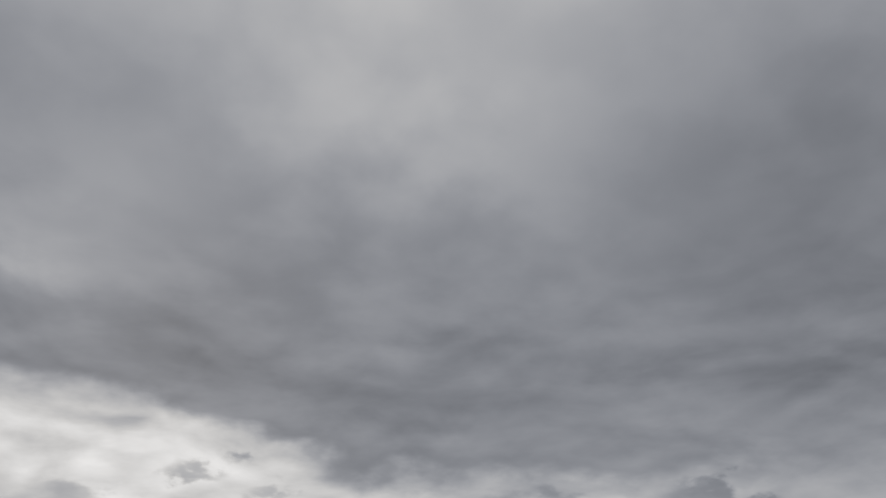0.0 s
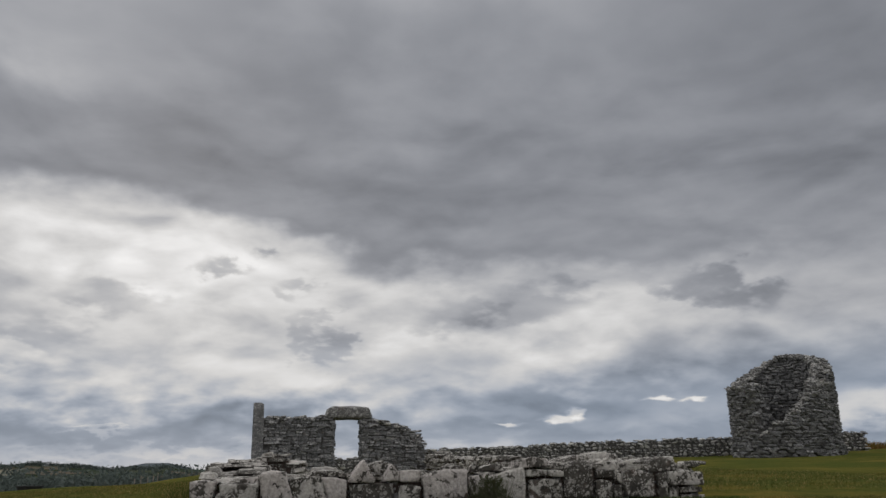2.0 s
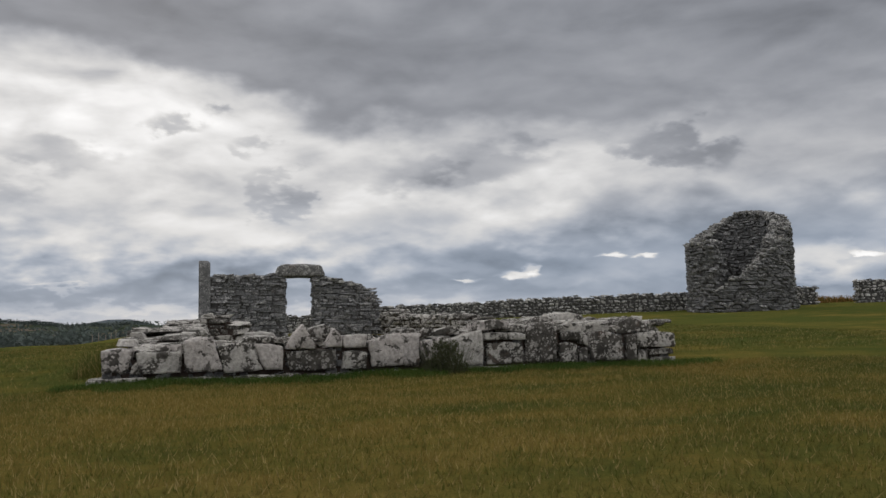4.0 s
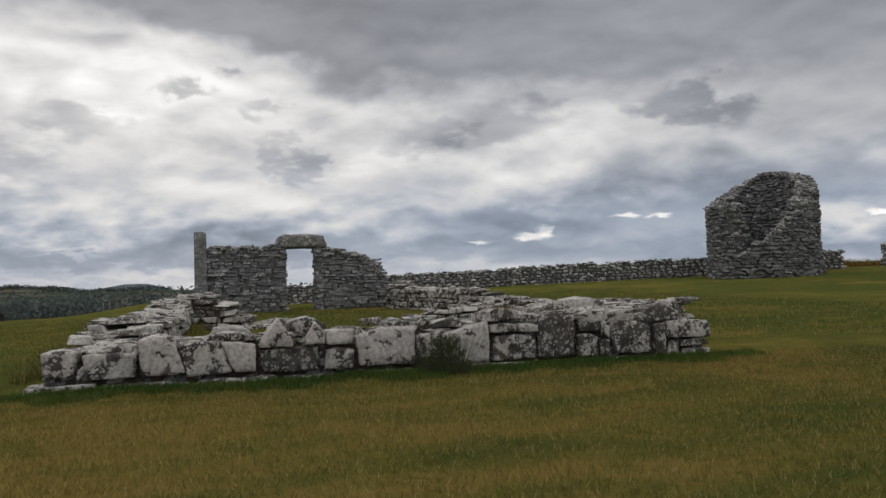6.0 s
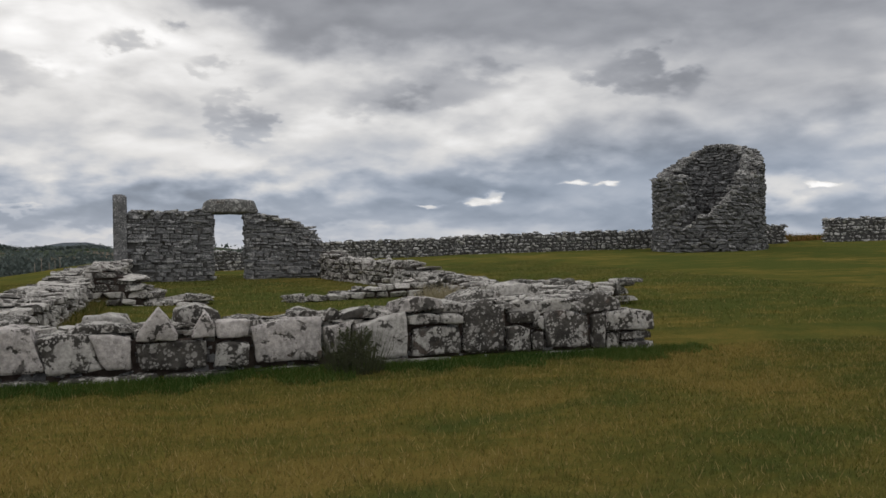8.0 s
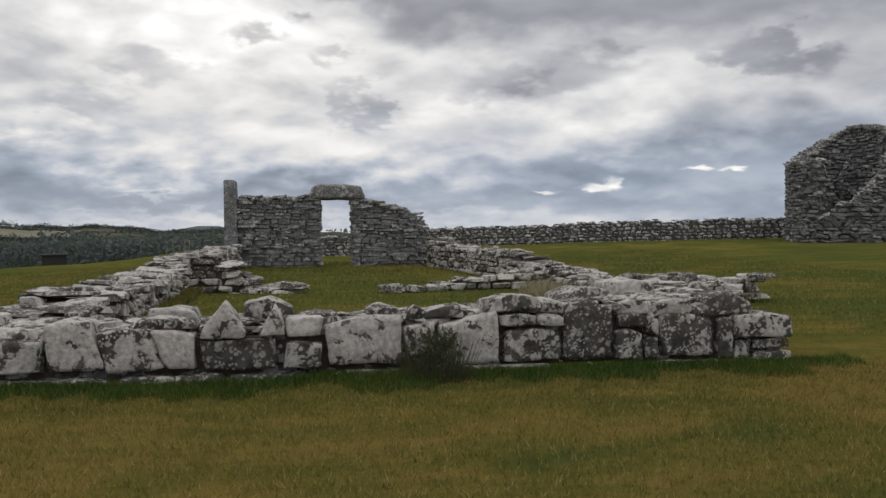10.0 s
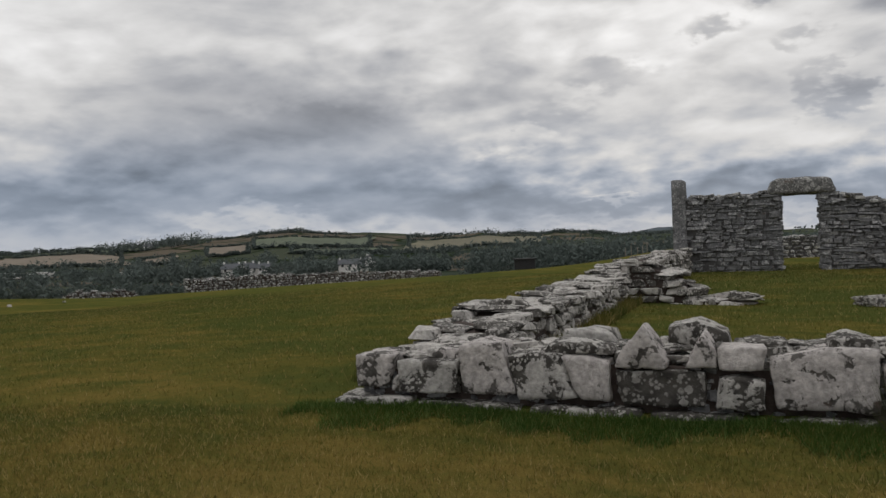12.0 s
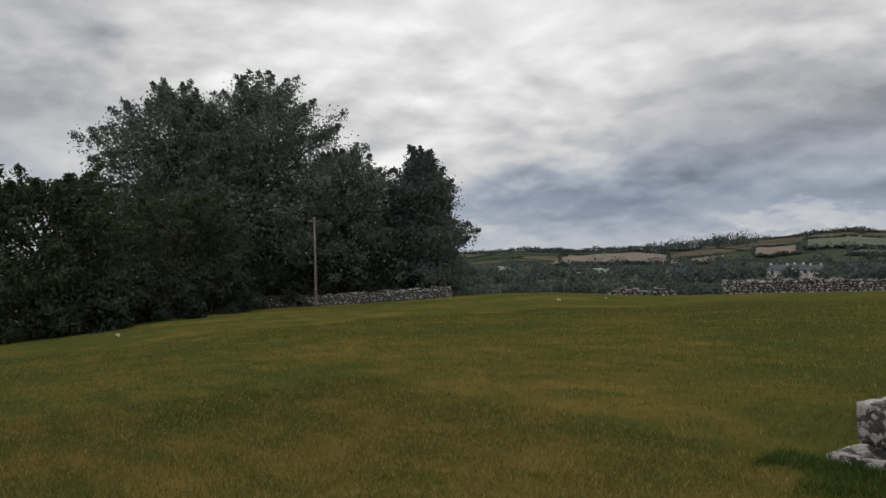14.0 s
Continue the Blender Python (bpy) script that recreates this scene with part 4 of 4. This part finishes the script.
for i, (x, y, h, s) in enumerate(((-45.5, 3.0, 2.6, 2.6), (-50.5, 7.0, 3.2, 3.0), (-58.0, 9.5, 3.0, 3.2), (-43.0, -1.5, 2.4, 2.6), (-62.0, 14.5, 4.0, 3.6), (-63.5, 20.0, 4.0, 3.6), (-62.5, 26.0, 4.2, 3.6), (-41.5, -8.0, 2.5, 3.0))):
    tree("shrub", "dense shrub under the trees, its leaves coloured dark for shade", x, y, h, s, 30 + i, M_SHRUB, clear=0.0, lumps=60, per=90, leaf=0.15, shape="dome", category="bush")
bush = tree("weed_bush", "dark bushy weed growing against the front wall", 5.0, -0.36, 0.56, 0.30, 17, M_WEED, clear=0.0, lumps=110, per=40, leaf=0.013, shape="dome", category="bush")
rng = random.Random(18)
v, f = [], []
for i in range(260):  # thin upright stalks
    a, q, h = rng.uniform(0, 6.283), 0.30 * math.sqrt(rng.random()), rng.uniform(0.25, 0.72)
    x, y, w = q * math.cos(a), q * math.sin(a), 0.004
    lx, ly = x * 0.8 + rng.uniform(-0.08, 0.08), y * 0.8 + rng.uniform(-0.08, 0.08)
    b = len(v)
    v += [(x - w, y, 0.05), (x + w, y, 0.05), (x + lx, y + ly, h)]
    f.append((b, b + 1, b + 2))
tagged(part("stalk_tuft", mesh_of("stalk_tuft", v, f, M_WEED), bush), kind="stuff")


def far_clumps(name, label, spots, per, leaf, seed):
    """Hedges and woods far off, as one mass of leaves."""
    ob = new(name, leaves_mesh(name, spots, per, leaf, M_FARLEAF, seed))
    return tagged(ob, label, "trees", kind="stuff")


rng = random.Random(3)


def polar(a, r):
    return 3.8 + r * math.sin(radians(a)), -6.0 + r * math.cos(radians(a))


spots = []
for i in range(150):  # wood beyond the church field
    x, y = polar(rng.uniform(-20, 14), rng.uniform(240, 330))
    h = rng.uniform(4.6, 7.2)
    spots.append((x, y, ground_z(x, y) + h, h))
far_clumps("wood", "dark wood beyond the pasture", spots, 220, 0.8, 41)
spots = []
for i in range(130):  # scrub just below the crest
    a = rng.uniform(-66, -36)
    x, y = polar(a, rng.uniform(112, 190))
    h = rng.uniform(1.2, 2.4)
    spots.append((x, y, ground_z(x, y) + h * 0.7, h))
far_clumps("scrub", "dark scrub below the crest of the pasture", spots, 260, 0.36, 42)
spots = []
for i in range(260):  # valley trees and gardens
    a = rng.uniform(-64, -10)
    x, y = polar(a, rng.uniform(330, 620))
    h = rng.uniform(2.0, 6.0)
    spots.append((x, y, ground_z(x, y) + h * 0.6, h))
for a0, a1, d in ((-43.5, -39.5, 380), (-39.0, -34.5, 440), (-33.8, -30.3, 385), (-27.0, -22.0, 380), (-30.0, -27.0, 440), (-36.7, -36.4, 385)):  # garden trees round the houses
    for i in range(int(6 * (a1 - a0))):
        x, y = polar(rng.uniform(a0, a1), d + rng.uniform(-10, 25))
        h = rng.uniform(2.0, 4.2)
        spots.append((x, y, ground_z(x, y) + h * 0.6, h))
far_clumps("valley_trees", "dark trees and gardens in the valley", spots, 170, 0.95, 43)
spots = []
for line in range(30):  # hedgerows along the far hillside
    a, d = rng.uniform(-68, -5), rng.choice((1060, 1090, 1120, 1000, 960, 640))
    along = rng.uniform(2.5, 8.0)
    for q in range(int(along * 4)):
        x, y = polar(a + along * q / (along * 4), d + 8 * math.sin(q * 0.5 + line) + 40 * q / (along * 4))
        h = rng.uniform(1.6, 3.4) * (1.5 if -46 < a < -39 else 1.0) * (1.5 if rng.random() < 0.12 else 1.0)
        spots.append((x, y, ground_z(x, y) + h * 0.5, h))
for i in range(46):  # a dark clump of trees round houses on the ridge
    x, y = polar(rng.uniform(-45.5, -38.5), rng.uniform(860, 960))
    h = rng.uniform(4.5, 8.0)
    spots.append((x, y, ground_z(x, y) + h * 0.8, h))
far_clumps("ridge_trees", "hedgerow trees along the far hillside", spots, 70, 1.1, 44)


def far_field(label, a0, a1, r0, r1, slant, mat):
    """A field on the far hillside, laid over the ground between two bearings and two distances."""
    verts, faces, n, m = [], [], 26, 8
    for i in range(n + 1):
        a = a0 + (a1 - a0) * i / n
        for j in range(m + 1):
            x, y = polar(a + (1.5 * math.sin(a0 * 3.0) if i < n / 2 else 1.1 * math.sin(a1 * 5.0)) * (j / m - 0.5) * abs(2 * i / n - 1) + 0.15 * math.sin(j * 1.3), r0 + (r1 - r0) * j / m + slant * (i / n - 0.5) + 5 * math.sin(i * 0.5))
            verts.append((x, y, ground_z(x, y) + 1.4))
    for i in range(n):
        for j in range(m):
            o = i * (m + 1) + j
            faces.append((o, o + 1, o + m + 2, o + m + 1))
    return tagged(new("field", mesh_of("field", verts, faces, mat, True)), label, "field", "fields on the far hillside", kind="structure")


STUBBLE = plain("pale_stubble", (0.165, 0.137, 0.104), 1.0, 0.03, 0.2, 0.01)
OLIVE = plain("dry_olive_pasture", (0.118, 0.110, 0.070), 1.0, 0.02, 0.25, 0.01)
GREEN = plain("far_green_pasture", (0.080, 0.098, 0.062), 1.0, 0.02, 0.25, 0.01)
FIELDS = (("pale stubble field above the shore", -51.8, -44.3, 650, 850, -40, STUBBLE), ("pale stubble field on the hillside", -43.2, -41.0, 620, 715, 0, STUBBLE),
          ("dry straw-coloured field on the hill", -38.8, -36.0, 690, 800, 30, STUBBLE), ("green pasture high on the far hill", -35.6, -27.4, 745, 870, 20, GREEN),
          ("dull green pasture below the ridge", -33.0, -26.0, 665, 715, 10, GREEN), ("dry olive field along the ridge", -24.6, -14.8, 730, 900, 90, OLIVE), ("green pasture on the far hill", -47.5, -42.0, 900, 960, -30, GREEN))
for row in FIELDS:
    far_field(*row)
spots = []
rng = random.Random(9)
for _, a0, a1, r0, r1, slant, _m in FIELDS:  # hedges round the far fields
    for i in range(int((a1 - a0) * 9)):
        f = rng.random()
        for r in (r0, r1):
            x, y = polar(a0 + (a1 - a0) * f, r + slant * (f - 0.5) + 5 * math.sin(f * 13))
            h = rng.uniform(0.8, 1.7) * (2.4 if rng.random() < 0.10 else 1.0)
            spots.append((x, y, ground_z(x, y) + 1.2 + h * 0.4, h))
    for i in range(26):
        for a in (a0, a1):
            x, y = polar(a, r0 + (r1 - r0) * rng.random())
            h = rng.uniform(0.9, 1.8)
            spots.append((x, y, ground_z(x, y) + 1.2 + h * 0.4, h))
far_clumps("field_hedges", "dark hedges round the far fields", spots, 60, 0.9, 47)


# ---- far houses, pole and field things ----
def box_mesh(name, lo, hi, mat):
    (a, b, c), (d, e, f) = lo, hi
    v = [(a, b, c), (d, b, c), (d, e, c), (a, e, c), (a, b, f), (d, b, f), (d, e, f), (a, e, f)]
    return mesh_of(name, v, [(3, 2, 1, 0), (4, 5, 6, 7), (0, 1, 5, 4), (1, 2, 6, 5), (2, 3, 7, 6), (3, 0, 4, 7)], mat)


def house(x, y, turn, long, deep, eaves, ridge, label, zoff=0.0):
    root = new("house")
    root.matrix_basis = pose(x, y, ground_z(x, y) + zoff, 0, 0, turn)
    tagged(root, label, "house")
    l, d = long / 2, deep / 2
    v = [(-l, -d, -2), (l, -d, -2), (l, d, -2), (-l, d, -2), (-l, -d, eaves), (l, -d, eaves), (l, d, eaves), (-l, d, eaves), (-l, 0, ridge), (l, 0, ridge)]
    part("wall", mesh_of("wall", v, [(0, 1, 5, 4), (2, 3, 7, 6), (1, 2, 6, 9, 5), (3, 0, 4, 8, 7), (3, 2, 1, 0)], M_RENDER), root)
    o = 0.35
    t = 0.22
    v = []
    for zz in (0.0, t):
        v += [(-l - o, -d - o, eaves - 0.2 + zz), (l + o, -d - o, eaves - 0.2 + zz), (l + o, 0, ridge + 0.05 + zz), (-l - o, 0, ridge + 0.05 + zz), (l + o, d + o, eaves - 0.2 + zz), (-l - o, d + o, eaves - 0.2 + zz)]
    part("roof", mesh_of("roof", v, [(6, 7, 8, 9), (9, 8, 10, 11), (1, 0, 3, 2), (2, 3, 5, 4), (0, 1, 7, 6), (4, 5, 11, 10), (1, 2, 8, 7), (2, 4, 10, 8), (3, 0, 6, 9), (5, 3, 9, 11)], M_SLATE), root)
    for cx in (-l + 0.8, l - 0.8):
        part("chimney", box_mesh("chimney", (cx - 0.4, -0.35, ridge - 0.4), (cx + 0.4, 0.35, ridge + 1.1), M_RENDER), root)
    n = max(2, int(long / 3.5))
    for i in range(n):
        cx = -l + long * (i + 0.5) / n
        for zz in ((1.0,) if eaves < 3.6 else (0.9, 3.4)):
            part("window", box_mesh("window", (cx - 0.55, -d - 0.05, zz), (cx + 0.55, -d + 0.1, zz + 1.3), M_GLASS), root)
    return root


x, y = polar(-37.2, 400)
house(x, y, 20, 9, 6, 2.5, 4.9, "white farmhouse with a slate roof among trees", 1.3)
x, y = polar(-36.0, 408)
house(x, y, 65, 6, 5, 2.4, 5.0, "small white house with a slate roof", 1.3)
x, y = polar(-35.0, 405)
house(x, y, 30, 6, 5, 2.2, 4.4, "small white house with a slate roof", 1.3)
x, y = polar(-28.9, 400)
house(x, y, 30, 12, 6, 2.4, 4.6, "long white farmhouse with a slate roof", 1.3)
x, y = polar(-27.6, 405)
house(x, y, -50, 7, 6, 3.2, 6.0, "white gabled house beside the long farmhouse", 1.3)
for a, d in ((-42.6, 905), (-40.6, 915)):
    x, y = polar(a, d)
    house(x, y, -a, 9, 6, 3.0, 5.5, "distant white house among trees on the hillside", 1.0)
for a, d, w in ((-49.5, 520, 12), (-48.9, 525, 9), (-51.0, 540, 8), (-53.6, 600, 13), (-43.8, 470, 11), (-55.8, 610, 10), (-50.4, 530, 7)):
    x, y = polar(a, d)
    shed = new("shed")
    shed.matrix_basis = pose(x, y, ground_z(x, y), 0, 0, -a)
    tagged(shed, "low white shed by the shore", "shed", "sheds by the shore")
    part("wall", box_mesh("wall", (-w / 2, -2.5, -1), (w / 2, 2.5, 2.8), M_RENDER), shed)
    part("roof", box_mesh("roof", (-w / 2 - 0.2, -2.7, 2.8), (w / 2 + 0.2, 2.7, 3.1), M_RENDER), shed)

pole = new("utility_pole")
px, py = -57.0, 17.0
pole.location = (px, py, ground_z(px, py))
tagged(pole, "thin weathered wooden utility pole standing before the trees", "pole")
v, f = [], []
tube(v, f, [(0, 0, -0.5, 0.12), (-0.06, 0, 3.5, 0.10), (-0.20, 0, 7.25, 0.075)], 10)
part("shaft", mesh_of("shaft", v, f, M_POLE, True), pole)
crossarm = part("crossarm", box_mesh("crossarm", (-0.25, -0.45, 6.87), (-0.12, 0.45, 6.98), M_POLE), pole)
for yy in (-0.38, 0.38):
    v, f = [], []
    tube(v, f, [(-0.18, yy, 6.98, 0.04), (-0.18, yy, 7.08, 0.06), (-0.18, yy, 7.16, 0.03)], 8)
    part("insulator", mesh_of("insulator", v, f, M_GLASS, True), crossarm)

shelter = new("field_shelter")
sx, sy = -22.4, 83.0
shelter.matrix_basis = pose(sx, sy, ground_z(sx, sy), 0, 0, 16)
tagged(shelter, "low dark tarred field shelter on the skyline of the pasture", "shed")
part("wall", box_mesh("wall", (-1.2, -0.8, -0.2), (1.2, 0.8, 1.40), M_TARRED), shelter)
part("roof", box_mesh("roof", (-1.35, -0.95, 1.40), (1.35, 0.95, 1.52), M_TARRED), shelter)

for x, y, q in ((-35.4, 24.8, 0.26), (-33.9, -1.0, 0.24), (-37.0, 30.0, 0.2)):
    bm = bmesh.new()
    bmesh.ops.create_icosphere(bm, subdivisions=3, radius=q / 2)
    for v in bm.verts:
        v.co += noise.noise_vector(v.co * 5 + Vector((x, y, 0))) * q * 0.14
        v.co.z *= 0.75
    me = bpy.data.meshes.new("field_stone")
    bm.to_mesh(me)
    bm.free()
    me.materials.append(M_PALE)
    ob = new("field_stone", me)
    ob.location = (x, y, ground_z(x, y) + q * 0.2)
    tagged(ob, "small pale stone lying in the pasture", "stone", "stones in the pasture")

for i, a in enumerate((-9.2, -8.8, -8.35, -8.0, -7.7)):
    x, y = polar(a, 128)
    p = new("fence_post")
    p.location = (x, y, ground_z(x, y))
    tagged(p, "thin pale upright post beyond the pasture", "post", "posts beyond the pasture")
    v, f = [], []
    tube(v, f, [(0, 0, -0.5, 0.07), (0, 0, 2.4, 0.06), (0, 0, 3.4 + 0.3 * math.sin(i * 2), 0.05)], 7)
    part("shaft", mesh_of("shaft", v, f, M_POLE, True), p)


# ---- grass ----
def grass(name, label, n, xr, yr, tall, wide, seed, mat, keep=None):
    g = np.random.default_rng(seed)
    x, y = g.uniform(*xr, n), g.uniform(*yr, n)
    if keep is not None:
        ok = keep(x, y)
        x, y = x[ok], y[ok]
    n = len(x)
    z = np.array([ground_z(a, b) for a, b in zip(x.tolist(), y.tolist())]) - 0.006
    h = tall * g.uniform(0.45, 1.25, n)
    a = g.uniform(0, 2 * math.pi, n)
    w = wide * g.uniform(0.6, 1.3, n)
    lean = g.normal(0, 0.45, (n, 2)) * h[:, None]
    p0 = np.stack([x - np.cos(a) * w, y - np.sin(a) * w, z], 1)
    p1 = np.stack([x + np.cos(a) * w, y + np.sin(a) * w, z], 1)
    p2 = np.stack([x + lean[:, 0], y + lean[:, 1], z + h], 1)
    tri = np.stack([p0, p1, p2], 1).reshape(-1, 3)
    me = bpy.data.meshes.new(name)
    me.vertices.add(3 * n)
    me.vertices.foreach_set("co", tri.ravel())
    me.loops.add(3 * n)
    me.loops.foreach_set("vertex_index", np.arange(3 * n))
    me.polygons.add(n)
    me.polygons.foreach_set("loop_start", np.arange(0, 3 * n, 3))
    me.update()
    me.materials.append(mat)
    return tagged(new(name, me), label, "grass", kind="stuff")


grass("short_grass", "short mown pasture grass, green and straw brown", 300000, (-9, 13), (-13.5, -0.2), 0.052, 0.005, 1, M_BLADE)
grass("field_grass", "pasture grass beyond and around the ruin", 230000, (-26, 20), (-6, 26), 0.06, 0.007, 2, M_BLADE,
      keep=lambda x, y: (x < -0.2) | (y > 0.9))
grass("wall_foot_grass", "longer green grass along the foot of the front wall", 64000, (-0.6, 9.9), (-1.0, -0.10), 0.08, 0.005, 3, M_LUSH,
      keep=lambda x, y: -y < 0.16 + (0.30 + 0.55 * (0.5 + 0.5 * np.sin(x * 3.1 + np.sin(x * 7.7)))) * np.abs(np.sin(x * 997.0 + y * 613.0)) ** 1.6)
grass("wall_side_grass", "tall unmown grass beside the nave wall", 9000, (-0.55, 0.12), (0.8, 21), 0.26, 0.007, 4, M_BLADE)
grass("nave_edge_grass", "longer grass inside the nave along the walls", 4000, (1.3, 1.62), (1.2, 9), 0.2, 0.006, 5, M_BLADE)
grass("rank_grass", "rank brown grass in the gap beside the tower", 4000, (36.5, 44.0), (31.5, 36.0), 0.42, 0.02, 6, M_RANK)
grass("footing_grass", "longer grass growing over the low footing wall", 2600, (9.4, 11.9), (4.7, 5.9), 0.24, 0.006, 7, M_BLADE)
grass("straw_grass", "bleached straw-coloured grass against the inner side of the wall", 1500, (7.75, 8.45), (4.6, 6.2), 0.42, 0.008, 8, M_STRAW)
